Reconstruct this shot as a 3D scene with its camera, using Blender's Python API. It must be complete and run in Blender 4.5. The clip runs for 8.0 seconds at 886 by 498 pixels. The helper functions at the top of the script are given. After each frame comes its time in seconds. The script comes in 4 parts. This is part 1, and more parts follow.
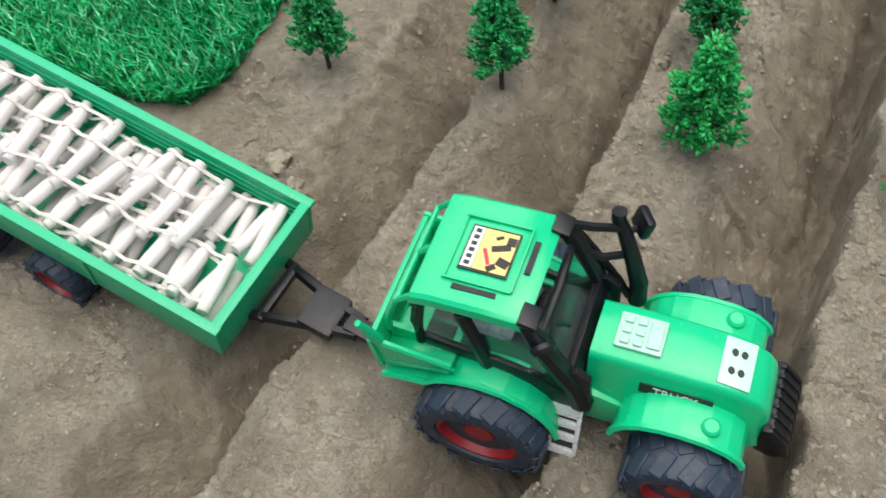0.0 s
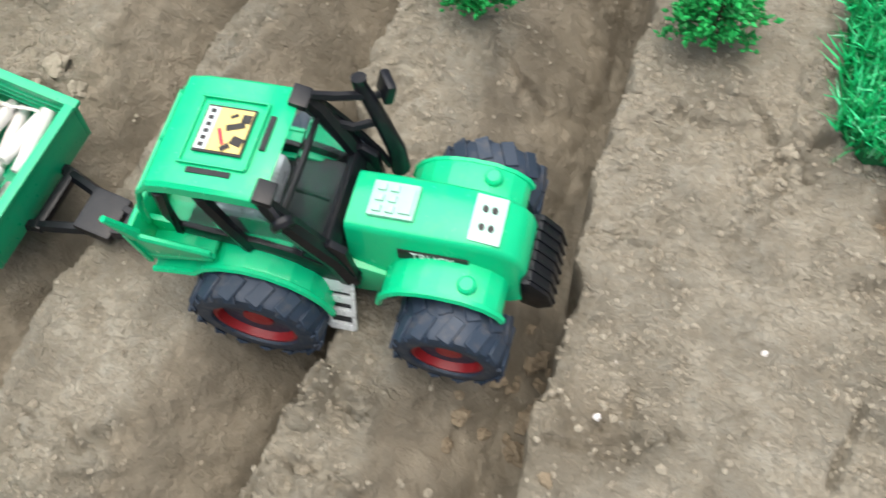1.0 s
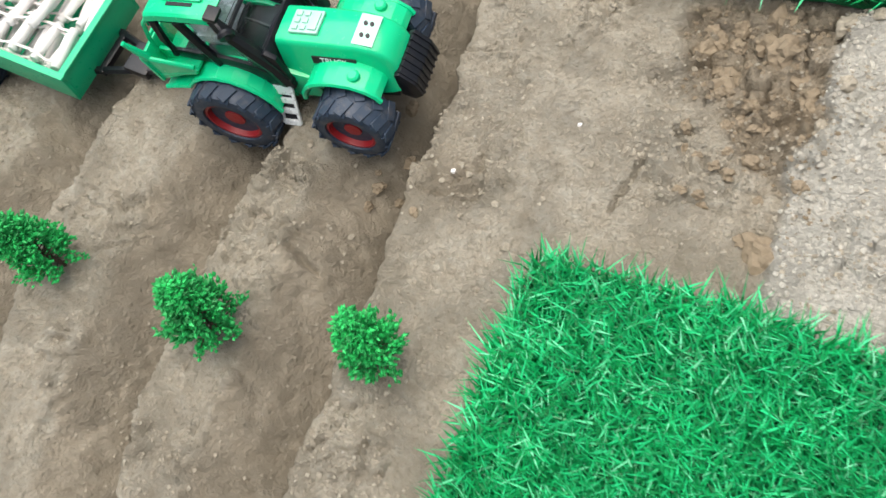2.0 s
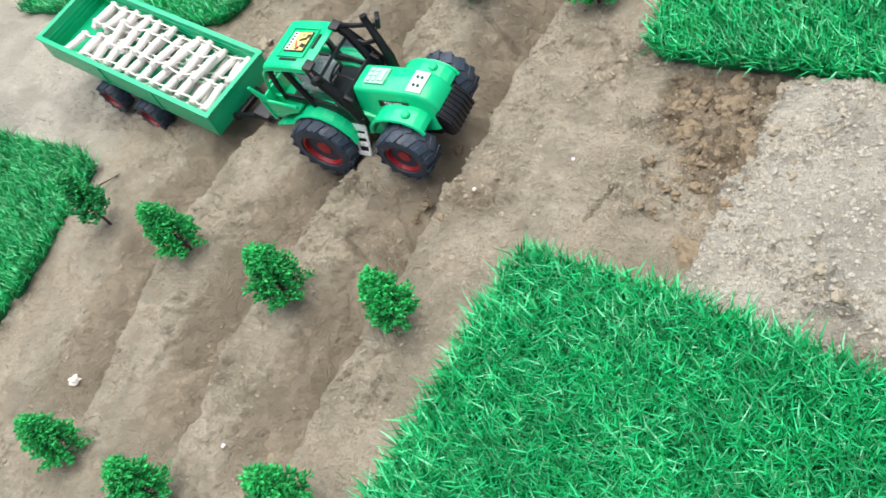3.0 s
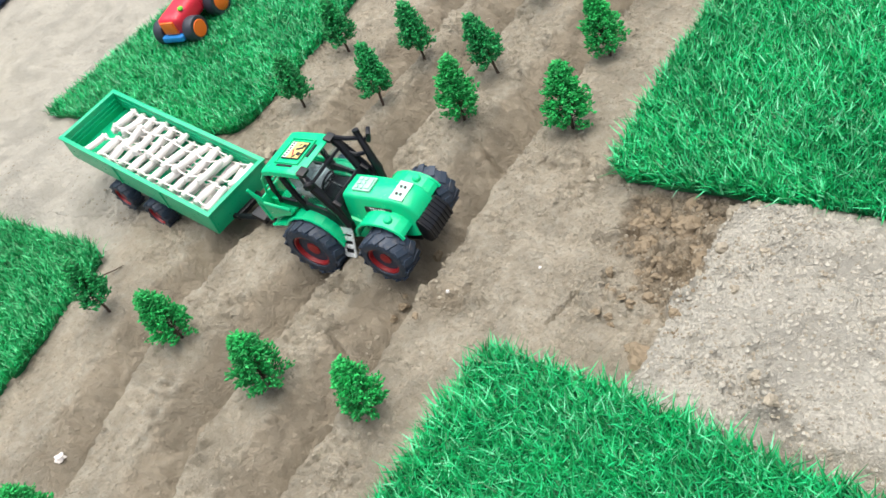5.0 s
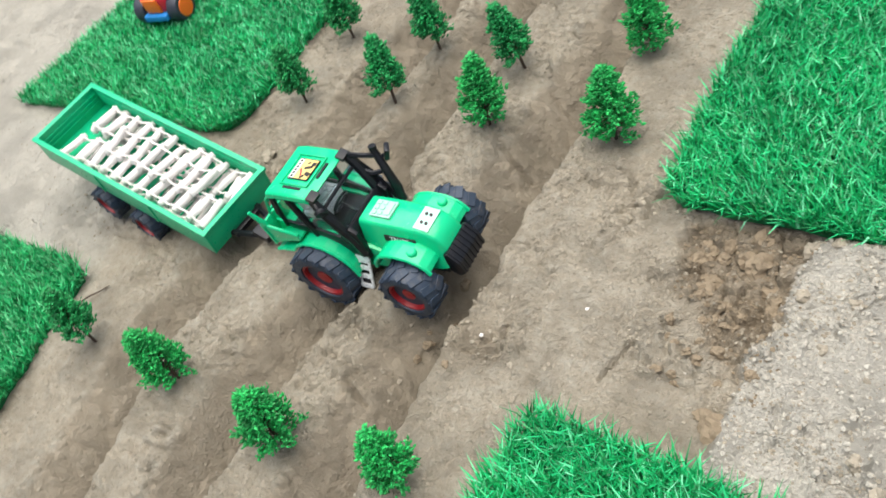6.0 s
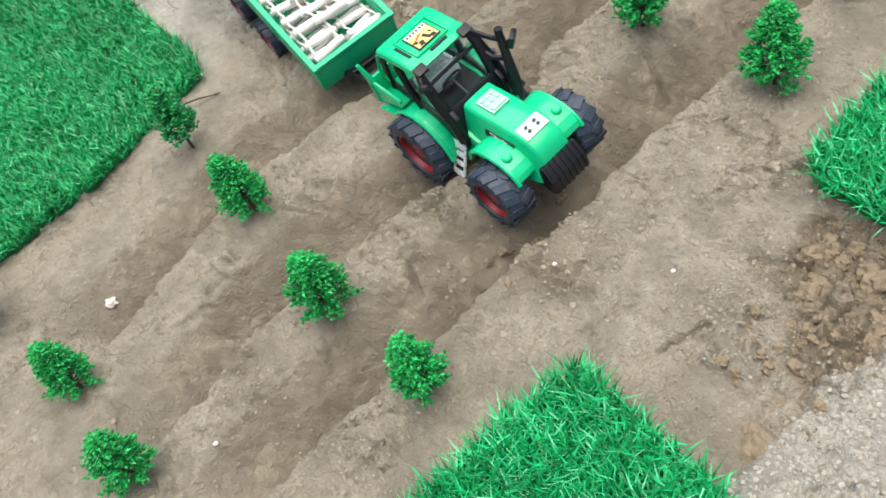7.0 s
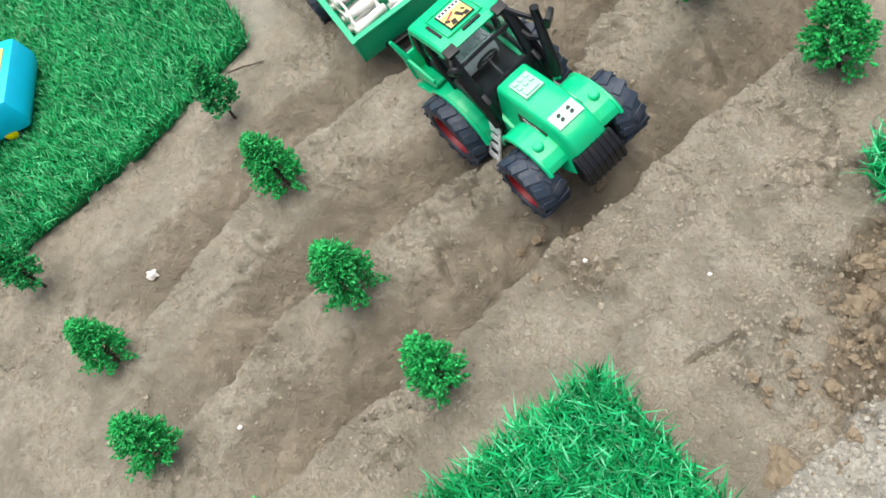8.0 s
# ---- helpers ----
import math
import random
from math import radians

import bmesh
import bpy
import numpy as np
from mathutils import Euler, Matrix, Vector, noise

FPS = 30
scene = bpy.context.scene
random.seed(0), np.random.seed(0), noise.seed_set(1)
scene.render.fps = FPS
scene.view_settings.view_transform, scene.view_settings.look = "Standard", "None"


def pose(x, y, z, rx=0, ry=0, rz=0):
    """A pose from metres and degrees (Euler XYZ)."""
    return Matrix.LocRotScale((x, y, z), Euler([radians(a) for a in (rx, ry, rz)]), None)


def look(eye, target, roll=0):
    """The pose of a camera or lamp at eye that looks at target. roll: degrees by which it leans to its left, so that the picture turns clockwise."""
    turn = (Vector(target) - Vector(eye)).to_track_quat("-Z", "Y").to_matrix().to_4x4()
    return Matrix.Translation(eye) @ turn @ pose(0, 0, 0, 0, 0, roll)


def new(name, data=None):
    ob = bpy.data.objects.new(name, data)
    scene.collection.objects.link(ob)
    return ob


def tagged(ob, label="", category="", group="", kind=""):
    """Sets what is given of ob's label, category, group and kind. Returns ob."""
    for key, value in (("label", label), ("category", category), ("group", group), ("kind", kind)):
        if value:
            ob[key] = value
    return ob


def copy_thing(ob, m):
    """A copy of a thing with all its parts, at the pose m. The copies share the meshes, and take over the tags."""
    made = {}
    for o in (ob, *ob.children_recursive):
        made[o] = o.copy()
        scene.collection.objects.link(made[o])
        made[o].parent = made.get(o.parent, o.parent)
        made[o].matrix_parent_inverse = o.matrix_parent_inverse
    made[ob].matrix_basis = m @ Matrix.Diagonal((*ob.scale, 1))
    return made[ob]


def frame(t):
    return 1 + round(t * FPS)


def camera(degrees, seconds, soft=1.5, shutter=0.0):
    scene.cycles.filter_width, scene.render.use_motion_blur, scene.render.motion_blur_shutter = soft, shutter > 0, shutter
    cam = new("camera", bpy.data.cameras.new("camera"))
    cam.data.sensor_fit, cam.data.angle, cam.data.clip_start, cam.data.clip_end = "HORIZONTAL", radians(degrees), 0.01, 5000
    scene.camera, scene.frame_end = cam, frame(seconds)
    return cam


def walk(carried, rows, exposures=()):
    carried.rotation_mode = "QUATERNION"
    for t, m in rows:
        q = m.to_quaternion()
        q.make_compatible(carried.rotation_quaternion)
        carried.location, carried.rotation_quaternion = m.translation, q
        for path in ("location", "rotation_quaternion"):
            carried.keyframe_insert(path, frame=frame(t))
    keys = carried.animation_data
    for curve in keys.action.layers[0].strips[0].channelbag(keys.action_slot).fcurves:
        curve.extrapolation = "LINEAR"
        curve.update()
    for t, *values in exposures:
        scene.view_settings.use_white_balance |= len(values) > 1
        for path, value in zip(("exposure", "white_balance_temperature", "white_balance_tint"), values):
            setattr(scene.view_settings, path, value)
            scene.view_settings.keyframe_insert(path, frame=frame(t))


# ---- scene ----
cam = camera(52.40, 8.0, soft=1.5, shutter=0.22)
PATH = [
    (0, (0.061, -0.099, 0.306), (-0.504, 0.864, -1.354), -11.5),
    (0.5, (0.077, -0.086, 0.289), (-0.394, 0.81, -1.436), -12.1),
    (1, (0.118, -0.088, 0.291), (-0.276, 0.739, -1.487), -13.0),
    (1.5, (0.2, -0.136, 0.313), (-0.312, 0.566, -1.488), -24.3),
    (1.7, (0.223, -0.149, 0.329), (-0.37, 0.496, -1.468), -30.1),
    (2.8, (0.388, -0.238, 0.384), (-0.642, 0.535, -1.147), -34.3),
    (3, (0.397, -0.248, 0.393), (-0.68, 0.525, -1.105), -34.4),
    (3.5, (0.407, -0.268, 0.409), (-0.766, 0.506, -1.014), -33.8),
    (4, (0.412, -0.28, 0.415), (-0.806, 0.549, -0.939), -31.7),
    (4.5, (0.436, -0.271, 0.411), (-0.727, 0.654, -0.927), -28.5),
    (4.7, (0.439, -0.274, 0.409), (-0.704, 0.688, -0.92), -27.6),
    (5.8, (0.411, -0.211, 0.395), (-0.714, 0.729, -0.966), -30.8),
    (6, (0.368, -0.203, 0.401), (-0.722, 0.692, -1.018), -29.4),
    (6.5, (0.355, -0.155, 0.388), (-0.76, 0.454, -1.156), -27.5),
    (7, (0.359, -0.134, 0.395), (-0.835, 0.265, -1.159), -29.9),
    (7.5, (0.35, -0.104, 0.396), (-0.904, 0.139, -1.143), -33.0),
    (8, (0.354, -0.086, 0.385), (-0.889, 0.066, -1.174), -37.5),
]
walk(cam, [(t, look(eye, target, roll)) for t, eye, target, roll in PATH],
     exposures=[(0.0, 0.42), (1.0, 0.78), (1.7, 0.80), (3.0, 0.86), (4.7, 0.92), (6.0, 0.86), (8.0, 0.74)])

# ---- light: an overcast day, the sky brightest high up ----
world = bpy.data.worlds.new("overcast_sky")
scene.world = world
world.use_nodes = True
wn, wl = world.node_tree.nodes, world.node_tree.links
sky = wn.new("ShaderNodeTexSky")
sky.sky_type, sky.sun_disc = "NISHITA", False
sky.sun_elevation, sky.sun_rotation = radians(78), radians(73)
sky.air_density, sky.dust_density, sky.ozone_density = 1.0, 6.0, 0.6
wl.new(sky.outputs[0], wn["Background"].inputs[0])
wn["Background"].inputs[1].default_value = 0.07

sun = new("sun", bpy.data.lights.new("sun", "SUN"))
sun.data.energy, sun.data.angle, sun.data.color = 2.7, radians(85), (1.0, 0.985, 0.955)
SUN_FROM = Vector((-0.10, 0.08, 1.0))
sun.matrix_world = look(SUN_FROM * 4, (0, 0, 0))


# ---- materials ----
def material(name):
    m = bpy.data.materials.new(name)
    m.use_nodes = True
    nt = m.node_tree
    return m, nt, nt.nodes["Principled BSDF"]


def noise_node(nt, scale, detail=4.0, rough=0.55, vec=None):
    n = nt.nodes.new("ShaderNodeTexNoise")
    n.inputs["Scale"].default_value, n.inputs["Detail"].default_value, n.inputs["Roughness"].default_value = scale, detail, rough
    if vec:
        nt.links.new(vec, n.inputs["Vector"])
    return n.outputs[0]


def ramp(nt, fac, stops):
    r = nt.nodes.new("ShaderNodeValToRGB")
    while len(r.color_ramp.elements) < len(stops):
        r.color_ramp.elements.new(0.5)
    for e, (p, c) in zip(r.color_ramp.elements, stops):
        e.position, e.color = p, (*c, 1) if len(c) == 3 else c
    nt.links.new(fac, r.inputs[0])
    return r.outputs[0]


def mix(nt, fac, a, b, mode="MIX"):
    n = nt.nodes.new("ShaderNodeMix")
    n.data_type, n.blend_type = "RGBA", mode
    for sock, v in ((n.inputs[0], fac), (n.inputs[6], a), (n.inputs[7], b)):
        if isinstance(v, (int, float)):
            sock.default_value = v
        elif isinstance(v, tuple):
            sock.default_value = (*v, 1)
        else:
            nt.links.new(v, sock)
    return n.outputs[2]


def bump(nt, bsdf, height, dist, strength=1.0):
    b = nt.nodes.new("ShaderNodeBump")
    b.inputs["Strength"].default_value, b.inputs["Distance"].default_value = strength, dist
    nt.links.new(height, b.inputs["Height"])
    nt.links.new(b.outputs[0], bsdf.inputs["Normal"])


def where(nt):
    return nt.nodes.new("ShaderNodeNewGeometry").outputs["Position"]


def plastic(name, color, rough=0.35, wear=0.12, spec=0.5, grain=900, dust=0.0):
    """Moulded toy plastic: slightly uneven gloss, faint scuffs and a film of soil dust."""
    m, nt, b = material(name)
    tc = nt.nodes.new("ShaderNodeTexCoord").outputs["Object"]
    patch = noise_node(nt, 60, 3, 0.6, tc)
    col = mix(nt, patch, tuple(c * (1 - wear) for c in color), tuple(min(1, c * (1 + wear)) for c in color))
    if dust:
        fine = ramp(nt, noise_node(nt, 190, 5, 0.7, tc), [(0.52, (0, 0, 0)), (0.75, (dust, dust, dust))])
        col = mix(nt, fine, col, (0.42, 0.32, 0.21))
    nt.links.new(col, b.inputs["Base Color"])
    rr = ramp(nt, noise_node(nt, 240, 4, 0.6, tc), [(0.3, (rough * 0.8,) * 3), (0.75, (min(1, rough * 1.35),) * 3)])
    nt.links.new(rr, b.inputs["Roughness"])
    b.inputs["Specular IOR Level"].default_value = spec
    bump(nt, b, noise_node(nt, grain, 3, 0.5, tc), 0.00012, 0.35)
    return m


def soil_material(name):
    m, nt, b = material(name)
    p = where(nt)
    big = noise_node(nt, 14, 4, 0.6, p)
    mid = noise_node(nt, 120, 6, 0.7, p)
    fine = noise_node(nt, 520, 5, 0.75, p)
    grit = noise_node(nt, 1500, 2, 0.6, p)
    col = ramp(nt, mid, [(0.28, (0.284, 0.248, 0.187)), (0.5, (0.361, 0.327, 0.257)), (0.74, (0.428, 0.404, 0.336))])
    col = mix(nt, ramp(nt, big, [(0.35, (0, 0, 0)), (0.7, (0.6, 0.6, 0.6))]), col, (0.344, 0.300, 0.223))
    col = mix(nt, ramp(nt, fine, [(0.34, (0.35, 0.35, 0.35)), (0.44, (0, 0, 0))]), col, (0.180, 0.144, 0.100))
    col = mix(nt, ramp(nt, grit, [(0.68, (0, 0, 0)), (0.74, (0.4, 0.4, 0.4))]), col, (0.418, 0.402, 0.345))
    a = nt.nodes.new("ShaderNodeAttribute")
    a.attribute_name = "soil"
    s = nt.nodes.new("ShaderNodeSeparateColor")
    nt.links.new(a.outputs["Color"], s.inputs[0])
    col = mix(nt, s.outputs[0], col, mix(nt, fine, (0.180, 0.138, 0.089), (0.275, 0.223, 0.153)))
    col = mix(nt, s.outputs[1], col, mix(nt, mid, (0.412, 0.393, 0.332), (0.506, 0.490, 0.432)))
    # shade of the furrow sides and bottoms, put into the colour
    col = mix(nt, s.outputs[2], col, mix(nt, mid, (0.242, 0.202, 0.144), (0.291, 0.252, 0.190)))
    nt.links.new(col, b.inputs["Base Color"])
    b.inputs["Roughness"].default_value = 0.93
    b.inputs["Specular IOR Level"].default_value = 0.18
    # relief: crumbs, broken flakes with crisp edges, and a web of drying cracks
    warp = nt.nodes.new("ShaderNodeVectorMath")
    warp.operation = "MULTIPLY_ADD"
    wob = nt.nodes.new("ShaderNodeTexNoise")
    wob.inputs["Scale"].default_value = 130
    nt.links.new(p, wob.inputs["Vector"])
    nt.links.new(wob.outputs["Color"], warp.inputs[0])
    warp.inputs[1].default_value = (0.012, 0.012, 0.012)
    nt.links.new(p, warp.inputs[2])
    vor = nt.nodes.new("ShaderNodeTexVoronoi")
    vor.feature = "DISTANCE_TO_EDGE"
    vor.inputs["Scale"].default_value = 62
    nt.links.new(warp.outputs[0], vor.inputs["Vector"])
    crack = ramp(nt, vor.outputs["Distance"], [(0.0, (0, 0, 0)), (0.055, (1, 1, 1))])
    gate = ramp(nt, noise_node(nt, 30, 3, 0.6, p), [(0.54, (1, 1, 1)), (0.66, (0, 0, 0))])
    crack = mix(nt, gate, crack, (1, 1, 1))
    crack = mix(nt, s.outputs[2], crack, (1, 1, 1))
    flake = ramp(nt, noise_node(nt, 175, 7, 0.68, p), [(0.40, (0, 0, 0)), (0.47, (0.45, 0.45, 0.45)), (0.53, (0.5, 0.5, 0.5)), (0.58, (1, 1, 1))])
    flake = mix(nt, s.outputs[2], flake, (0.5, 0.5, 0.5))

    def add(x, k, y):
        n = nt.nodes.new("ShaderNodeMath")
        n.operation = "MULTIPLY_ADD"
        nt.links.new(x, n.inputs[0])
        n.inputs[1].default_value = k
        nt.links.new(y, n.inputs[2])
        return n.outputs[0]

    # crumbly patches are rough, the trodden and smeared soil between them is smooth
    patch = ramp(nt, noise_node(nt, 26, 4, 0.6, p), [(0.44, (0.28, 0.28, 0.28)), (0.60, (0.80, 0.80, 0.80))])
    n = nt.nodes.new("ShaderNodeMath")
    n.operation = "MULTIPLY"
    nt.links.new(patch, n.inputs[0])
    nt.links.new(fine, n.inputs[1])
    high = add(mid, 0.70, add(flake, 0.22, add(crack, 0.32, n.outputs[0])))
    bump(nt, b, high, 0.0046, 1.0)
    return m


def grain_material(name, low, high, rough=0.85, scale=400, dist=0.0004):
    """Varies from island to island, with a fine grain on each."""
    m, nt, b = material(name)
    rnd = nt.nodes.new("ShaderNodeNewGeometry").outputs["Random Per Island"]
    col = ramp(nt, rnd, [(0.0, low), (1.0, high)])
    p = where(nt)
    g = noise_node(nt, scale, 4, 0.6, p)
    col = mix(nt, 0.35, col, ramp(nt, g, [(0.3, tuple(0.55 * c for c in low)), (0.7, high)]))
    nt.links.new(col, b.inputs["Base Color"])
    b.inputs["Roughness"].default_value = rough
    b.inputs["Specular IOR Level"].default_value = 0.25
    bump(nt, b, g, dist, 0.7)
    return m


def blade_material(name, dark, lit, tip, glint=(0.30, 0.70, 0.42), rough=0.34):
    m, nt, b = material(name)
    rnd = nt.nodes.new("ShaderNodeNewGeometry").outputs["Random Per Island"]
    col = ramp(nt, rnd, [(0.0, dark), (0.5, lit), (0.88, tip), (1.0, glint)])
    patch = noise_node(nt, 26, 3, 0.6, where(nt))
    col = mix(nt, ramp(nt, patch, [(0.4, (0, 0, 0)), (0.7, (0.5, 0.5, 0.5))]), col, dark)
    nt.links.new(col, b.inputs["Base Color"])
    b.inputs["Roughness"].default_value = rough
    b.inputs["Specular IOR Level"].default_value = 0.55
    return m


def glassy(name, tint=(0.85, 0.93, 0.95)):
    m, nt, b = material(name)
    b.inputs["Base Color"].default_value = (*tint, 1)
    b.inputs["Transmission Weight"].default_value, b.inputs["Roughness"].default_value, b.inputs["IOR"].default_value = 1.0, 0.08, 1.3
    return m


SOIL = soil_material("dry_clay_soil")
DAMP = grain_material("damp_clod", (0.180, 0.138, 0.089), (0.275, 0.223, 0.153), 0.95, 330, 0.0008)
PALE_CLOD = grain_material("pale_clod", (0.385, 0.355, 0.295), (0.508, 0.488, 0.422), 0.95, 330, 0.0008)
CLOD = grain_material("soil_clod", (0.269, 0.230, 0.170), (0.382, 0.348, 0.274), 0.95, 330, 0.0008)
STONE = grain_material("gravel_stone", (0.315, 0.266, 0.203), (0.510, 0.465, 0.390), 0.8, 700, 0.0003)
GRASS = blade_material("plastic_grass", (0.003, 0.13, 0.032), (0.005, 0.41, 0.112), (0.03, 0.72, 0.27), (0.26, 0.82, 0.48))
GRASS_FAR = blade_material("plastic_grass_dull", (0.003, 0.14, 0.034), (0.005, 0.37, 0.100), (0.03, 0.60, 0.20), (0.18, 0.70, 0.32), 0.45)
BACKING = plastic("grass_backing", (0.008, 0.15, 0.045), 0.8)
LEAF = blade_material("tree_foliage", (0.006, 0.17, 0.036), (0.010, 0.39, 0.080), (0.024, 0.58, 0.13), (0.03, 0.62, 0.14), 0.6)
LEAF_DARK = blade_material("tree_foliage_dark", (0.005, 0.13, 0.036), (0.008, 0.30, 0.074), (0.02, 0.46, 0.12), (0.025, 0.48, 0.13), 0.6)
TRUNK = plastic("tree_trunk", (0.075, 0.05, 0.035), 0.7, 0.3)
GREEN = plastic("green_plastic", (0.003, 0.54, 0.235), 0.22, 0.06, 0.5, 700, 0.05)
GREEN_T = plastic("trailer_green_plastic", (0.002, 0.46, 0.215), 0.32, 0.06, 0.5, 700, 0.05)
BLACK = plastic("black_plastic", (0.006, 0.007, 0.010), 0.36, 0.2, 0.4, 700, 0.03)
TYRE = plastic("tyre_rubber", (0.024, 0.040, 0.066), 0.5, 0.25, 0.45, 600, 0.16)
RED = plastic("red_plastic", (0.30, 0.012, 0.016), 0.42, 0.15, 0.5, 700, 0.1)
SILVER = plastic("silver_plastic", (0.74, 0.78, 0.79), 0.28, 0.1, 0.6)
SILVER.node_tree.nodes["Principled BSDF"].inputs["Metallic"].default_value = 0.25
PALE = plastic("pale_sticker", (0.66, 0.76, 0.74), 0.35, 0.05)
NOSE = plastic("nose_sticker", (0.46, 0.78, 0.66), 0.3, 0.08)
VENT = plastic("vent_silver", (0.36, 0.64, 0.52), 0.28, 0.12)
YELLOW_S = plastic("yellow_sticker", (0.80, 0.62, 0.20), 0.35, 0.1)
INK = plastic("black_ink", (0.015, 0.013, 0.012), 0.45, 0.1)
ROD = plastic("white_rod", (0.76, 0.735, 0.71), 0.6, 0.07, 0.3, 1200, 0.15)
THREAD = plastic("white_thread", (0.80, 0.76, 0.72), 0.8, 0.05, 0.2)
CLEAR = glassy("clear_window_plastic")
TOY_RED = plastic("toy_red", (0.66, 0.025, 0.05), 0.35)
TOY_ORANGE = plastic("toy_orange", (0.86, 0.16, 0.02), 0.35)
TOY_BLUE = plastic("toy_blue", (0.02, 0.22, 0.58), 0.35)
TOY_NAVY = plastic("toy_navy", (0.012, 0.04, 0.12), 0.4)
TOY_CYAN = plastic("toy_cyan", (0.0, 0.56, 0.88), 0.35)
TOY_LIME = plastic("toy_lime", (0.16, 0.66, 0.06), 0.35)
TOY_YELLOW = plastic("toy_yellow", (0.90, 0.76, 0.0), 0.35)
TOY_CREAM = plastic("toy_cream", (0.86, 0.68, 0.26), 0.4)
TOY_DARK = plastic("toy_dark_wheel", (0.03, 0.035, 0.05), 0.5)


# ---- mesh helpers ----
def part(name, bm, mat, parent=None, label="", smooth=False, kind=""):
    """Links a bmesh as one mesh object under a thing or a part."""
    me = bpy.data.meshes.new(name)
    bm.normal_update()
    for f in bm.faces:
        f.smooth = True
    for e in bm.edges:
        e.smooth = len(e.link_faces) == 2 and e.calc_face_angle(0) < (1.2 if smooth else 0.62)
    bm.to_mesh(me)
    bm.free()
    me.materials.append(mat)
    ob = new(name, me)
    if parent:
        ob.parent = parent
    tagged(ob, label, kind=kind)
    return ob


def soup(name, verts, faces_per, mat, parent=None, smooth=False):
    """One mesh from an array of vertices (islands, verts, 3) and the faces of one island."""
    n, k = verts.shape[:2]
    tris = np.asarray(faces_per)
    idx = (tris[None] + (np.arange(n) * k)[:, None, None]).reshape(-1, tris.shape[1])
    me = bpy.data.meshes.new(name)
    me.vertices.add(n * k)
    me.vertices.foreach_set("co", verts.reshape(-1).astype(np.float32))
    me.loops.add(idx.size)
    me.loops.foreach_set("vertex_index", idx.reshape(-1).astype(np.int32))
    me.polygons.add(len(idx))
    me.polygons.foreach_set("loop_start", (np.arange(len(idx)) * tris.shape[1]).astype(np.int32))
    me.polygons.foreach_set("use_smooth", np.full(len(idx), smooth))
    me.update(calc_edges=True)
    me.materials.append(mat)
    ob = new(name, me)
    if parent:
        ob.parent = parent
    return ob


def anchor(name, m):
    e = new(name)
    e.empty_display_size = 0.01
    e.matrix_world = m
    return e


def box(bm, c, s, rot=(0, 0, 0), bevel=0.0, seg=2):
    t = bmesh.new()
    bmesh.ops.create_cube(t, size=1)
    bmesh.ops.scale(t, vec=s, verts=t.verts)
    if bevel:
        bmesh.ops.bevel(t, geom=list(t.edges), offset=bevel, segments=seg, affect="EDGES", profile=0.6)
    join(bm, t, pose(*c, *rot))
    return bm


def join(bm, t, m=None):
    if m is not None:
        bmesh.ops.transform(t, matrix=m, verts=t.verts)
    me = bpy.data.meshes.new("tmp")
    t.to_mesh(me)
    t.free()
    bm.from_mesh(me)
    bpy.data.meshes.remove(me)
    return bm


def extrude(bm, outline, y0, y1, bevel=0.0, m=None):
    """A closed outline in x, z pushed from y0 to y1."""
    t = bmesh.new()
    a = [t.verts.new((x, y0, z)) for x, z in outline]
    b = [t.verts.new((x, y1, z)) for x, z in outline]
    n = len(outline)
    t.faces.new(a)
    t.faces.new(b[::-1])
    for i in range(n):
        t.faces.new((a[i], b[i], b[(i + 1) % n], a[(i + 1) % n]))
    bmesh.ops.recalc_face_normals(t, faces=t.faces)
    if bevel:
        bmesh.ops.bevel(t, geom=list(t.edges), offset=bevel, segments=2, affect="EDGES", profile=0.6, clamp_overlap=True)
    return join(bm, t, m)


def strip(path, thick):
    """A closed outline of that thickness under an open path of x, z."""
    pts = [Vector((x, z)) for x, z in path]
    low = []
    for i, p in enumerate(pts):
        d = (pts[min(i + 1, len(pts) - 1)] - pts[max(i - 1, 0)]).normalized()
        low.append((p.x + d.y * thick, p.y - d.x * thick))
    return [tuple(p) for p in pts] + low[::-1]


def tube(bm, pts, r, sides=8, closed=False):
    pts = [Vector(p) for p in pts]
    n, rings = len(pts), []
    for i, p in enumerate(pts):
        d = (pts[(i + 1) % n] - pts[i - 1]) if closed else (pts[min(i + 1, n - 1)] - pts[max(i - 1, 0)])
        q = d.to_track_quat("Z", "Y")
        rr = r[i] if isinstance(r, (list, tuple)) else r
        rings.append([bm.verts.new(p + q @ Vector((math.cos(a) * rr, math.sin(a) * rr, 0))) for a in (2 * math.pi * k / sides for k in range(sides))])
    for i in range(n if closed else n - 1):
        a, b = rings[i], rings[(i + 1) % n]
        for k in range(sides):
            bm.faces.new((a[k], a[(k + 1) % sides], b[(k + 1) % sides], b[k]))
    if not closed:
        bm.faces.new(rings[0][::-1])
        bm.faces.new(rings[-1])
    return bm


def lathe(bm, prof, sides=32, m=None):
    """Turns a profile of (radius, y) round the y axis."""
    t = bmesh.new()
    rings = [[t.verts.new((r * math.cos(a), y, r * math.sin(a))) for a in (2 * math.pi * k / sides for k in range(sides))] for r, y in prof]
    for a, b in zip(rings, rings[1:]):
        for k in range(sides):
            t.faces.new((a[k], a[(k + 1) % sides], b[(k + 1) % sides], b[k]))
    t.faces.new(rings[0])
    t.faces.new(rings[-1][::-1])
    bmesh.ops.recalc_face_normals(t, faces=t.faces)
    return join(bm, t, m)


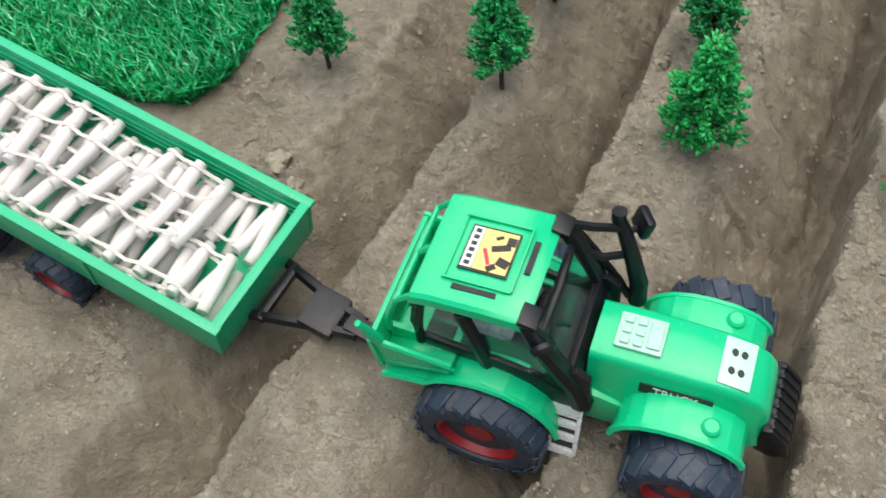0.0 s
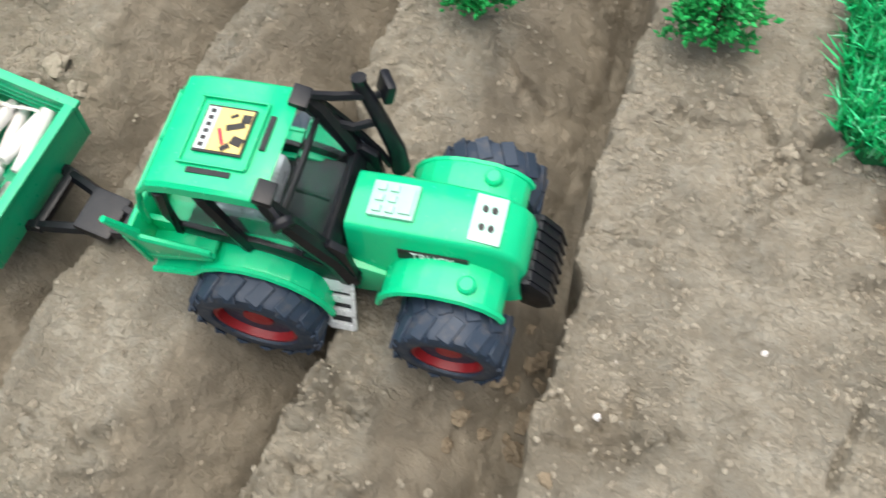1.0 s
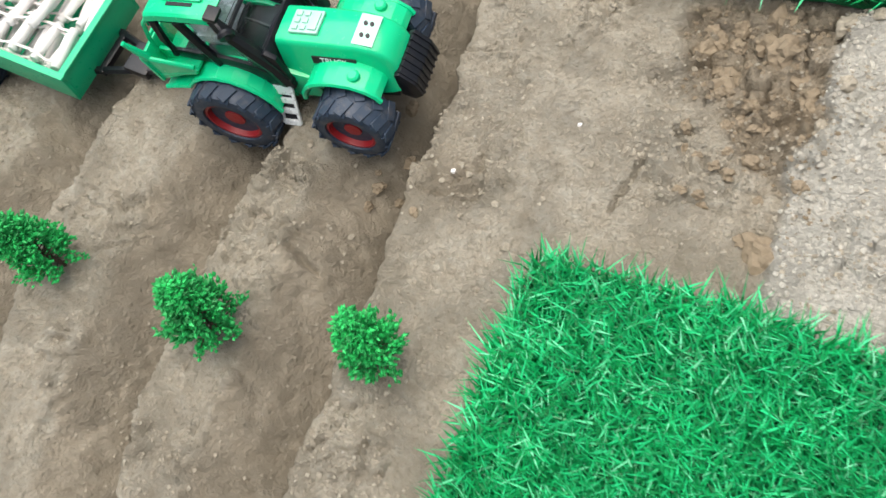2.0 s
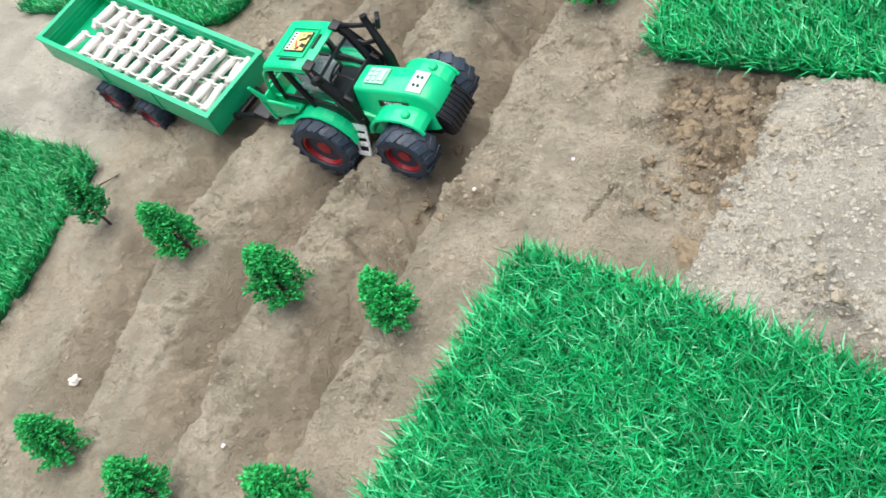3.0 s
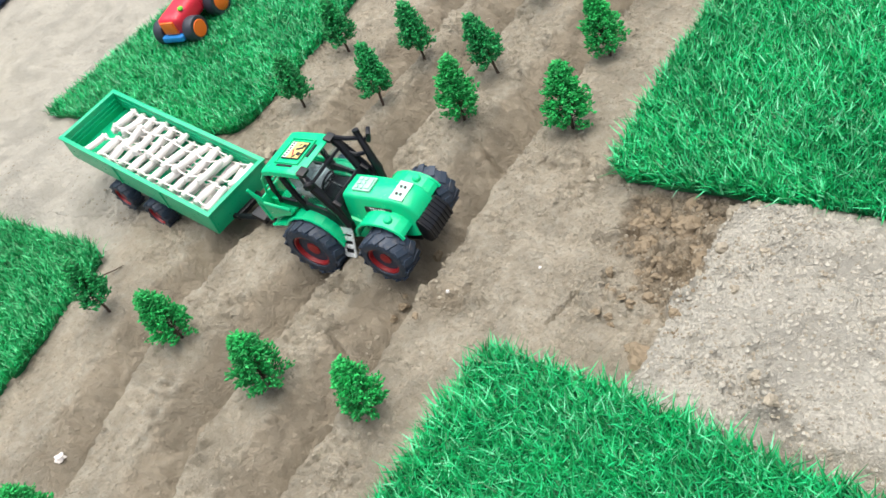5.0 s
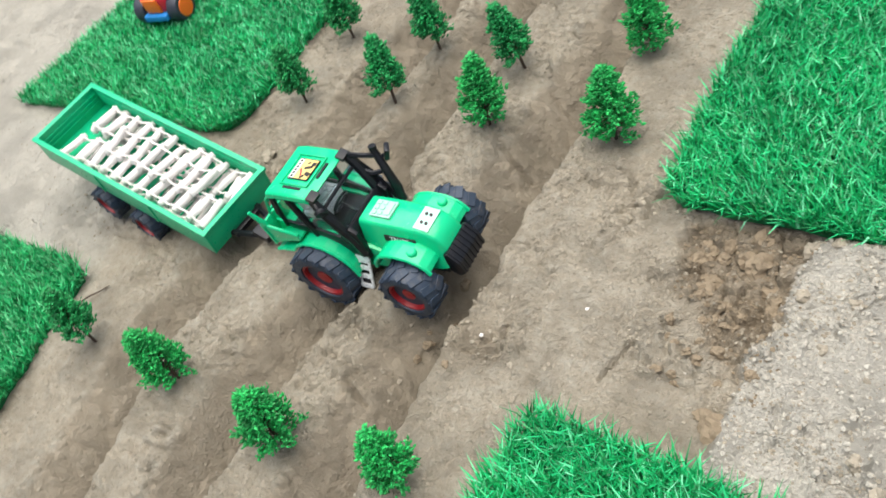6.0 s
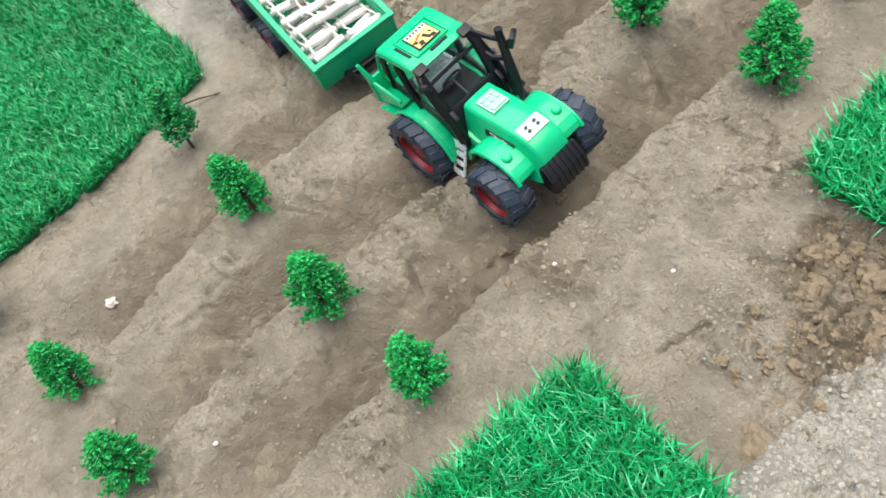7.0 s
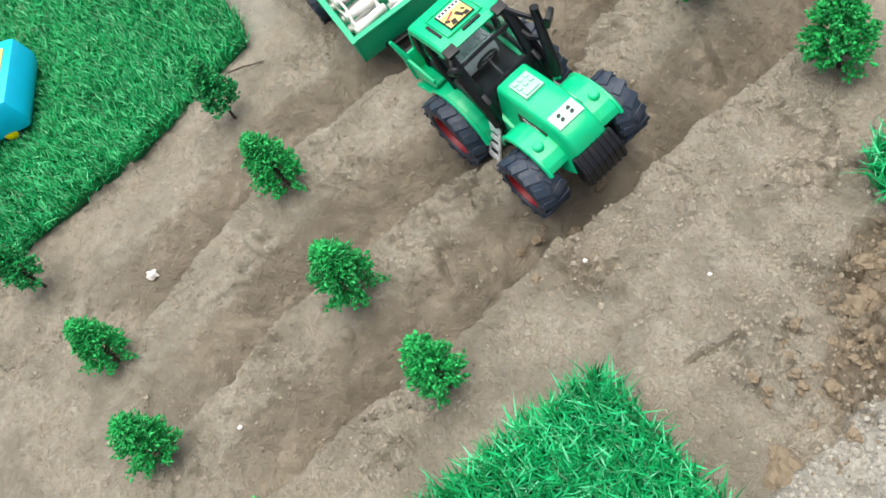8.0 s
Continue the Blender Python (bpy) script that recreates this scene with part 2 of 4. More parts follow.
# ---- the ground ----
def lattice(ix, iy, seed):
    h = (ix.astype(np.int64) * 374761393 + iy.astype(np.int64) * 668265263 + seed * 974634777) & 0x7FFFFFFF
    h = ((h ^ (h >> 13)) * 1274126177) & 0x7FFFFFFF
    return ((h ^ (h >> 16)) & 0xFFFF) / 65535.0


def vnoise(x, y, size, seed):
    """Smooth value noise from -1 to 1 with features of that size."""
    x, y = x / size + 1000.5, y / size + 1000.5
    ix, iy = np.floor(x), np.floor(y)
    fx, fy = x - ix, y - iy
    fx, fy = fx * fx * (3 - 2 * fx), fy * fy * (3 - 2 * fy)
    a, b = lattice(ix, iy, seed), lattice(ix + 1, iy, seed)
    c, d = lattice(ix, iy + 1, seed), lattice(ix + 1, iy + 1, seed)
    return 2 * ((a * (1 - fx) + b * fx) * (1 - fy) + (c * (1 - fx) + d * fx) * fy) - 1


def smooth(a, b, v):
    t = np.clip((v - a) / (b - a), 0, 1)
    return t * t * (3 - 2 * t)


# Furrows: the sharp lip on the tractor's ahead side (y, x), the width to the soft brow, and the depth.
FURROWS = [
    ([(-0.397, -0.0714), (-0.198, -0.0748), (-0.110, -0.0898), (-0.051, -0.0923), (0.018, -0.0825), (0.156, -0.0601), (0.225, -0.0517), (0.495, -0.0267)], 0.055, 0.0430),
    ([(-0.395, 0.0147), (-0.206, 0.0114), (-0.137, 0.0043), (-0.059, 0.0074), (-0.029, 0.0133), (0.000, 0.0231), (0.069, 0.0202), (0.108, -0.0003), (0.147, 0.0077), (0.206, 0.0123), (0.494, 0.0403)], 0.055, 0.0430),
    ([(-0.393, 0.0823), (-0.184, 0.0918), (-0.135, 0.0926), (-0.057, 0.0963), (0.041, 0.1024), (0.099, 0.1009), (0.167, 0.1106), (0.235, 0.1140), (0.492, 0.1421)], 0.055, 0.0430),
]
# Short open cracks and pressed marks: x, y, x, y, width, depth.
MARKS = [
    (0.199, 0.017, 0.191, -0.009, 0.0012, 0.005), (0.101, 0.062, 0.119, 0.066, 0.0010, 0.003), (0.203, 0.010, 0.235, -0.003, 0.0012, 0.003),
    (0.098, 0.062, 0.102, 0.088, 0.0009, 0.002), (0.129, -0.015, 0.128, 0.008, 0.0014, 0.004), (0.105, -0.014, 0.129, -0.015, 0.0012, 0.003),
    (0.046, -0.052, 0.059, -0.058, 0.0012, 0.005), (0.026, -0.039, 0.048, -0.044, 0.0010, 0.003), (-0.058, -0.044, -0.050, -0.052, 0.0010, 0.004),
    (0.055, 0.144, 0.073, 0.134, 0.0012, 0.005), (0.065, 0.138, 0.063, 0.126, 0.0010, 0.004), (0.157, 0.127, 0.163, 0.113, 0.0016, 0.005),
    (0.066, 0.201, 0.080, 0.195, 0.0013, 0.004), (-0.142, 0.094, -0.125, 0.086, 0.0016, 0.005), (-0.134, 0.104, -0.136, 0.090, 0.0012, 0.004),
    (0.019, -0.019, 0.041, -0.011, 0.0010, 0.003), (0.210, 0.033, 0.220, 0.014, 0.0012, 0.004), (-0.042, -0.065, -0.057, -0.075, 0.0010, 0.003),
]


def cells(x, y, size, seed):
    """Broken pieces of soil of about that size: each one's own number, and how far in from its crack."""
    gx, gy = x / size + 500.5 + 0.25 * vnoise(x, y, size * 0.6, seed + 5), y / size + 500.5 + 0.25 * vnoise(x, y, size * 0.6, seed + 6)
    ix, iy = np.floor(gx), np.floor(gy)
    f1, f2, tone = np.full_like(gx, 9.0), np.full_like(gx, 9.0), np.zeros_like(gx)
    for dx in (-1, 0, 1):
        for dy in (-1, 0, 1):
            cx, cy = ix + dx, iy + dy
            d = np.hypot(cx + 0.1 + 0.8 * lattice(cx, cy, seed) - gx, cy + 0.1 + 0.8 * lattice(cx, cy, seed + 1) - gy)
            first = d < f1
            f2 = np.where(first, f1, np.minimum(f2, d))
            tone = np.where(first, lattice(cx, cy, seed + 2), tone)
            f1 = np.minimum(f1, d)
    return tone, (f2 - f1) * size


# Spots where the crust is broken into clods: x, y, radius along x and y, turn in degrees.
BROKEN = [(0.129, -0.007, 0.017, 0.013, 20), (0.100, 0.004, 0.012, 0.026, 0), (0.165, 0.098, 0.016, 0.030, -15), (0.048, -0.058, 0.010, 0.018, -20),
          (-0.126, 0.096, 0.024, 0.014, 0), (0.070, 0.142, 0.014, 0.016, 0), (-0.044, -0.052, 0.016, 0.020, 10), (0.120, -0.140, 0.014, 0.024, -10), (0.036, -0.016, 0.016, 0.014, 0), (0.318, -0.030, 0.030, 0.014, -10)]


def broken(x, y):
    m = np.zeros_like(x)
    for bx, by, rx, ry, turn in BROKEN:
        c, s = math.cos(radians(turn)), math.sin(radians(turn))
        u, v = ((x - bx) * c + (y - by) * s) / rx, (-(x - bx) * s + (y - by) * c) / ry
        m = np.maximum(m, 1 - smooth(0.55, 1.1, np.hypot(u, v) + 0.25 * vnoise(x, y, 0.008, 71)))
    return m


def crumbly(x, y):
    """Loose patches, 1, and the crust pressed smooth between them, 0."""
    return smooth(0.05, 0.50, vnoise(x, y, 0.036, 61) + 0.5 * vnoise(x, y, 0.013, 62))


def plateau(x, y):
    edge = 0.257 + 0.012 * smooth(-0.001, 0.053, y) + 0.0035 * vnoise(x, y, 0.012, 31)
    return smooth(-0.004, 0.003, x - edge) * smooth(-0.071, -0.036, y) * (1 - smooth(0.093, 0.108, y))


def dug(x, y):
    """The damp hollow between the plateau and the furrows."""
    n = 0.010 * vnoise(x, y, 0.02, 32) + 0.004 * vnoise(x, y, 0.007, 34)
    west = 0.246 - 0.046 * smooth(0.0, 0.075, y)
    return smooth(west - 0.004, west + 0.012, x + n) * (1 - smooth(0.264, 0.278, x + 0.3 * n)) * smooth(-0.030, 0.0, y + n) * (1 - smooth(0.098, 0.11, y))


def height(x, y):
    z = 0.0030 * vnoise(x, y, 0.060, 1) + 0.0014 * vnoise(x, y, 0.021, 2)
    sand = smooth(-0.20, -0.26, x)
    rough = 1 - 0.55 * sand
    z = z + sand * (0.004 * vnoise(x, y, 0.045, 49) + 0.0018 * vnoise(x, y, 0.016, 50))
    inside = np.zeros_like(x)
    fade = smooth(-0.255, -0.165, y + 0.012 * vnoise(x, y, 0.03, 3))
    for k, (lip, width, depth) in enumerate(FURROWS):
        ly, lx = np.array(lip).T
        xl = np.interp(y, ly, lx) + 0.0032 * vnoise(x * 0, y, 0.016, 5 + k) + 0.0012 * vnoise(x, y, 0.0090, 9 + k) + 0.0009 * vnoise(x, y, 0.0038, 90 + k)
        d = xl - x
        wd = width + 0.005 * vnoise(x * 0, y, 0.03, 13 + k) + 0.0016 * vnoise(x, y, 0.010, 14 + k)
        wall = smooth(-0.0004, 0.0026, d)
        # a long smooth side falls from the rounded brow to a narrow bottom under the lip
        run = np.clip((wd - d) / (wd - 0.015), 0, 1)
        slope = run ** 1.3
        cut = wall * (slope + 0.22 * (1 - smooth(0.004, 0.020, d))) * (d > -0.001)
        z = z - depth * (1 + 0.22 * smooth(0.05, 0.18, y)) * fade * cut
        inside = np.maximum(inside, smooth(0.0, 0.2, cut) * fade)
        # a slightly raised brim of pushed-up soil
        z = z + 0.0026 * np.exp(-((d + 0.005) / 0.006) ** 2) * (d < 0) * fade
    loose = np.maximum(crumbly(x, y), broken(x, y))
    grain = rough * (1 - 0.80 * inside) * (0.40 + 0.70 * loose)
    # shallow drying cracks that wander over the ridge tops
    web = np.abs(vnoise(x, y, 0.020, 43) + 0.5 * vnoise(x, y, 0.0075, 44))
    z = z - grain * 0.0042 * (1 - smooth(0.0, 0.06, web)) * smooth(0.0, 0.35, vnoise(x, y, 0.045, 45))
    flake = vnoise(x, y, 0.013, 46) + 0.4 * vnoise(x, y, 0.006, 47)
    z = z + grain * 0.0024 * smooth(0.05, 0.10, flake) * smooth(-0.1, 0.3, vnoise(x, y, 0.05, 48))
    z = z + grain * (0.0014 * vnoise(x, y, 0.0085, 17) + 0.0016 * vnoise(x, y, 0.0042, 18) + 0.0011 * vnoise(x, y, 0.0024, 19))
    lump = vnoise(x, y, 0.0065, 20)
    z = z + grain * 0.0016 * np.clip(lump - 0.35, 0, 1) * smooth(-0.2, 0.5, vnoise(x, y, 0.05, 21))
    for x0, y0, x1, y1, w, dep in MARKS:
        ax, ay, l2 = x1 - x0, y1 - y0, (x1 - x0) ** 2 + (y1 - y0) ** 2
        wob = 0.0012 * vnoise(x, y, 0.005, 23)
        t = np.clip(((x - x0) * ax + (y - y0) * ay) / l2, 0, 1)
        dist = np.hypot(x - x0 - t * ax + wob, y - y0 - t * ay + wob)
        z = z - 1.0 * dep * (1 - smooth(w * 0.6, w * 1.9, dist))
    # crumbled lip and clods pushed ahead of the front wheel
    near = np.exp(-(((x - 0.086) / 0.016) ** 2 + ((y - 0.012) / 0.030) ** 2))
    z = z + near * (0.007 + 0.0035 * vnoise(x, y, 0.008, 25)) * inside
    pl, hole = plateau(x, y), dug(x, y)
    big, crack = cells(x, y, 0.0125, 81)
    small, chink = cells(x, y, 0.0058, 85)
    torn = broken(x, y) * (1 - 0.6 * inside)
    z = z + torn * (0.0034 * big * smooth(0.0002, 0.0016, crack) + 0.0020 * small * smooth(0.0001, 0.0010, chink) - 0.0022)
    blocks = smooth(0.030, 0.065, y)
    heap = blocks * (0.0120 * big * smooth(0.0002, 0.0020, crack) + 0.0022 * small * smooth(0.0001, 0.0010, chink)) + (1 - blocks) * (0.0022 * big + 0.0042 * small * smooth(0.0001, 0.0012, chink))
    z = z + pl * (0.0075 + 0.0009 * vnoise(x, y, 0.0075, 27) + 0.0007 * vnoise(x, y, 0.0036, 29))
    z = z - hole * (0.0065 - heap - 0.0010 * vnoise(x, y, 0.0030, 33))
    # the sand track rises behind the trailer
    z = z + 0.012 * smooth(-0.230, -0.320, x) * smooth(-0.035, 0.005, y) * (1 - smooth(0.085, 0.125, y))
    # a shallow rut where the trailer rolls
    z = z - 0.007 * smooth(-0.255, -0.235, x) * (1 - smooth(-0.165, -0.150, x)) * smooth(-0.004, 0.010, y) * (1 - smooth(0.085, 0.100, y))
    # ruts where the wheels stand
    for wx, wy, wr, wz, hw in WHEELS:
        under = np.sqrt(np.clip(wr * wr - (x - wx) ** 2, 0, None))
        foot = (np.abs(x - wx) < wr) & (np.abs(y - wy) < hw + 0.001)
        z = np.where(foot, np.minimum(z, wz - under + 0.0008), z)
    return z


# Wheels that press into the soil: x, y, radius, height of the hub, half width.
WHEELS = [(0.0, 0.009, 0.024, 0.0126, 0.009), (0.0, 0.066, 0.024, 0.0126, 0.009), (0.068, 0.0095, 0.0195, 0.0165, 0.009), (0.068, 0.0655, 0.0195, 0.0165, 0.009)]


def steps(lo, hi, cell, reach, grow):
    core = list(np.arange(lo, hi + cell, cell))
    out, s, v = [], cell, core[-1]
    while v < reach:
        s *= grow
        v += s
        out.append(v)
    inn, s, v = [], cell, core[0]
    while v > -reach:
        s *= grow
        v -= s
        inn.append(v)
    return np.array(inn[::-1] + core + out)


def build_ground():
    xs, ys = steps(-0.32, 0.40, 0.00105, 400, 1.3), steps(-0.31, 0.32, 0.00105, 400, 1.2)
    xs = np.concatenate([xs[xs < -0.95], np.arange(-0.95, -0.322, 0.004), xs[xs > -0.322]])
    gx, gy = np.meshgrid(xs, ys)
    near = (np.abs(gx) < 1.5) & (np.abs(gy) < 1.5)
    z = np.where(near, height(np.where(near, gx, 0), np.where(near, gy, 0)), 0.0)
    nx, ny = len(xs), len(ys)
    co = np.stack([gx, gy, z], -1).reshape(-1, 3)
    i = np.arange(nx - 1)[None] + (np.arange(ny - 1) * nx)[:, None]
    quads = np.stack([i, i + 1, i + nx + 1, i + nx], -1).reshape(-1, 4)
    me = bpy.data.meshes.new("ground")
    me.vertices.add(len(co))
    me.vertices.foreach_set("co", co.reshape(-1).astype(np.float32))
    me.loops.add(quads.size)
    me.loops.foreach_set("vertex_index", quads.reshape(-1).astype(np.int32))
    me.polygons.add(len(quads))
    me.polygons.foreach_set("loop_start", (np.arange(len(quads)) * 4).astype(np.int32))
    me.polygons.foreach_set("use_smooth", np.ones(len(quads), bool))
    me.update(calc_edges=True)
    # what the soil is made of: damp clay, grey gravelly fill; third channel: painted furrow shade
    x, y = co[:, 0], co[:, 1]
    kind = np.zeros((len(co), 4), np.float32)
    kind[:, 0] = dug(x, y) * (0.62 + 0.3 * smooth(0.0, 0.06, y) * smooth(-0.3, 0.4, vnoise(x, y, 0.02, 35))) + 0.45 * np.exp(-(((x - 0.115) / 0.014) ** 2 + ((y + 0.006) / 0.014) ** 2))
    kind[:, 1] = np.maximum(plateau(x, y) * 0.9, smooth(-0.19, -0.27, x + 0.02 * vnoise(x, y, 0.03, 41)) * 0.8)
    # painted furrow shade, from the lip to the brow; it also smooths the relief
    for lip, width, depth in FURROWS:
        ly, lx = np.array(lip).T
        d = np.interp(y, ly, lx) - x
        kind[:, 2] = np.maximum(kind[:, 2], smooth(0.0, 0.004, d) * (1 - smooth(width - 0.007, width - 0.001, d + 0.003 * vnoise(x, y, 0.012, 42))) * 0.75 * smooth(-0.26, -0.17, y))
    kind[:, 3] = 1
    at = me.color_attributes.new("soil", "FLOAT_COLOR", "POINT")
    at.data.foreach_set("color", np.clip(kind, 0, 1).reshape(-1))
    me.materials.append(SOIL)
    return tagged(new("ground", me), "dry brown clay soil with ploughed furrows, cracks and a sandy track", "ground", kind="structure")


ground = build_ground()
rng = np.random.default_rng(7)


def ground_z(x, y):
    return float(height(np.array([x]), np.array([y]))[0])


# ---- artificial grass mats ----
def inside_poly(px, py, poly):
    hit = np.zeros(len(px), bool)
    for (x0, y0), (x1, y1) in zip(poly, poly[1:] + poly[:1]):
        cross = ((y0 > py) != (y1 > py)) & (px < (x1 - x0) * (py - y0) / (y1 - y0 + 1e-12) + x0)
        hit ^= cross
    return hit


def grass_mat(poly, label, lift, density, length, mat, lean=(0.0, 0.0)):
    thing = anchor("grass_mat", pose(0, 0, 0))
    tagged(thing, label, "artificial grass")
    px, py = np.array(poly).T
    # backing sheet that drapes over the soil, cut a little ragged
    bm = bmesh.new()
    ring = []
    for (x0, y0), (x1, y1) in zip(poly, poly[1:] + poly[:1]):
        n = max(2, int(math.hypot(x1 - x0, y1 - y0) / 0.012))
        ring += [(x0 + (x1 - x0) * k / n, y0 + (y1 - y0) * k / n) for k in range(n)]
    mx, my = px.mean(), py.mean()
    ring = [(mx + (x - mx) * 0.975, my + (y - my) * 0.975) for x, y in ring]
    top = [bm.verts.new((x + random.uniform(-1, 1) * 0.0012, y + random.uniform(-1, 1) * 0.0012, lift)) for x, y in ring]
    low = [bm.verts.new((v.co.x, v.co.y, lift - 0.006)) for v in top]
    bm.faces.new(top)
    for k in range(len(top)):
        bm.faces.new((top[k - 1], top[k], low[k], low[k - 1]))
    bmesh.ops.triangulate(bm, faces=bm.faces[:1])
    part("backing", bm, BACKING, thing, "dark green woven backing")
    area = (px.max() - px.min()) * (py.max() - py.min())
    n = int(area * density)
    bx, by = rng.uniform(px.min(), px.max(), n), rng.uniform(py.min(), py.max(), n)
    ok = inside_poly(bx, by, poly)
    bx, by = bx[ok], by[ok]
    n = len(bx)
    yaw = rng.uniform(0, 2 * np.pi, n)
    ln = length * rng.uniform(0.6, 1.2, n)
    tilt = np.abs(rng.normal(0.35, 0.30, n)).clip(0, 1.25)
    wd = rng.uniform(0.00034, 0.00080, n)
    dx = np.cos(yaw) * np.sin(tilt) + lean[0] + 0.25 * vnoise(bx, by, 0.03, 51)
    dy = np.sin(yaw) * np.sin(tilt) + lean[1] + 0.25 * vnoise(bx, by, 0.03, 52)
    dz = np.cos(tilt)
    side = yaw + np.pi / 2 + rng.normal(0, 0.5, n)
    sx, sy = np.cos(side) * wd, np.sin(side) * wd
    v = np.zeros((n, 5, 3))
    base = np.stack([bx, by, np.full(n, lift - 0.001)], -1)
    d = np.stack([dx, dy, dz], -1)
    d /= np.linalg.norm(d, axis=1, keepdims=True)
    s = np.stack([sx, sy, np.zeros(n)], -1)
    mid = base + d * (ln * 0.55)[:, None]
    bend = np.stack([np.cos(yaw), np.sin(yaw), -0.35 * np.ones(n)], -1) * (ln * rng.uniform(0.0, 0.38, n))[:, None]
    tip = base + d * ln[:, None] + bend
    v[:, 0], v[:, 1], v[:, 2], v[:, 3], v[:, 4] = base - s, base + s, mid + s * 0.9, mid - s * 0.9, tip
    blades = soup("grass", v, [(0, 1, 2), (0, 2, 3), (3, 2, 4)], mat, thing)
    tagged(blades, "dense glossy green plastic blades", kind="stuff")
    return thing


grass_mat([(-0.484, 0.118), (-0.313, 0.125), (-0.214, 0.114), (-0.191, 0.117), (-0.176, 0.137), (-0.173, 0.195), (-0.177, 0.415), (-0.443, 0.414), (-0.453, 0.304)],
          "bright green artificial grass mat lying beside the furrows under a toy", 0.004, 640000, 0.0125, GRASS)
grass_mat([(-0.627, -0.023), (-0.436, -0.023), (-0.323, -0.027), (-0.236, -0.030), (-0.215, -0.037), (-0.205, -0.082), (-0.199, -0.141), (-0.204, -0.200), (-0.207, -0.418), (-0.595, -0.414)],
          "green artificial grass mat beside the first ridge, with a blue toy", 0.004, 620000, 0.0120, GRASS_FAR)
grass_mat([(0.167, -0.042), (0.193, -0.041), (0.249, -0.047), (0.296, -0.055), (0.336, -0.064), (0.418, -0.071), (0.405, -0.310), (0.125, -0.322), (0.152, -0.183)],
          "thick bright green artificial grass mat in front of the gravelly fill", 0.005, 820000, 0.0165, GRASS)
grass_mat([(0.184, 0.119), (0.194, 0.108), (0.249, 0.104), (0.300, 0.100), (0.425, 0.096), (0.410, 0.382), (0.206, 0.390), (0.187, 0.215)],
          "green artificial grass mat with a cut edge by the damp hollow", 0.006, 700000, 0.0150, GRASS)


# ---- toy trees ----
def tree_meshes(seed, tall, wide, bare, mat):
    r = np.random.default_rng(seed)
    bm = bmesh.new()
    tube(bm, [(0, 0, -0.006), (0.0004, 0, bare), (-0.0003, 0.0004, tall * 0.5), (0, 0, tall * 0.93)], [0.0016, 0.0013, 0.0009, 0.0004], 7)
    trunk_bm = bm
    # twigs that sweep up and out, thicker with sprigs towards their ends
    sprigs = []
    twigs = 96
    for i in range(twigs):
        h = (i + r.uniform(0, 1)) / twigs
        z0 = bare + (tall - bare) * h ** 0.92 * 0.90
        reach = wide * (0.09 + 0.98 * (1 - h) ** 0.9) * r.uniform(0.72, 1.1)
        if h < 0.1:
            reach *= 0.85
        a = i * 2.39996 + r.uniform(-0.4, 0.4)
        out = np.array([math.cos(a), math.sin(a), 0.0])
        rise = r.uniform(0.1, 0.5) + 0.5 * h
        tube(trunk_bm, [(0, 0, z0), tuple(out * reach * 0.75 + np.array([0, 0, z0 + reach * rise * 0.6]))], [0.00045, 0.0002], 3)
        for k in range(29):
            f = r.uniform(0.25, 1.0) ** 0.7
            c = out * reach * f + np.array([0, 0, z0 + reach * rise * f ** 1.2 * 0.8]) + r.normal(0, 0.0013, 3)
            d = out + np.array([0, 0, 0.55]) + r.normal(0, 0.55, 3)
            sprigs.append((c, d / np.linalg.norm(d), r.uniform(0.0018, 0.0038)))
    n = len(sprigs)
    c = np.array([s[0] for s in sprigs])
    d = np.array([s[1] for s in sprigs])
    ln = np.array([s[2] for s in sprigs])[:, None]
    u = np.cross(d, r.normal(0, 1, (n, 3)))
    u /= np.linalg.norm(u, axis=1, keepdims=True)
    w = np.cross(d, u)
    v = np.zeros((n, 6, 3))
    wd = ln * 0.30
    v[:, 0] = c - d * ln * 0.4
    for k in range(4):
        q = math.pi / 2 * k
        v[:, 1 + k] = c + (u * math.cos(q) + w * math.sin(q)) * wd + d * ln * 0.15
    v[:, 5] = c + d * ln * 0.75
    faces = [(0, 2, 1), (0, 3, 2), (0, 4, 3), (0, 1, 4), (5, 1, 2), (5, 2, 3), (5, 3, 4), (5, 4, 1)]
    thing = anchor("toy_tree", pose(0, 0, 0))
    part("trunk", trunk_bm, TRUNK, thing, "dark brown thin plastic trunk with wiry twigs")
    tagged(soup("crown", v, faces, mat, thing), "conical crown of small green sprigs")
    return tagged(thing, "small green plastic conifer stuck in the soil ridge", "toy tree", "trees along the ridges")


TREES = [tree_meshes(11, 0.058, 0.0180, 0.008, LEAF), tree_meshes(12, 0.055, 0.0195, 0.005, LEAF), tree_meshes(13, 0.060, 0.0155, 0.013, LEAF_DARK)]
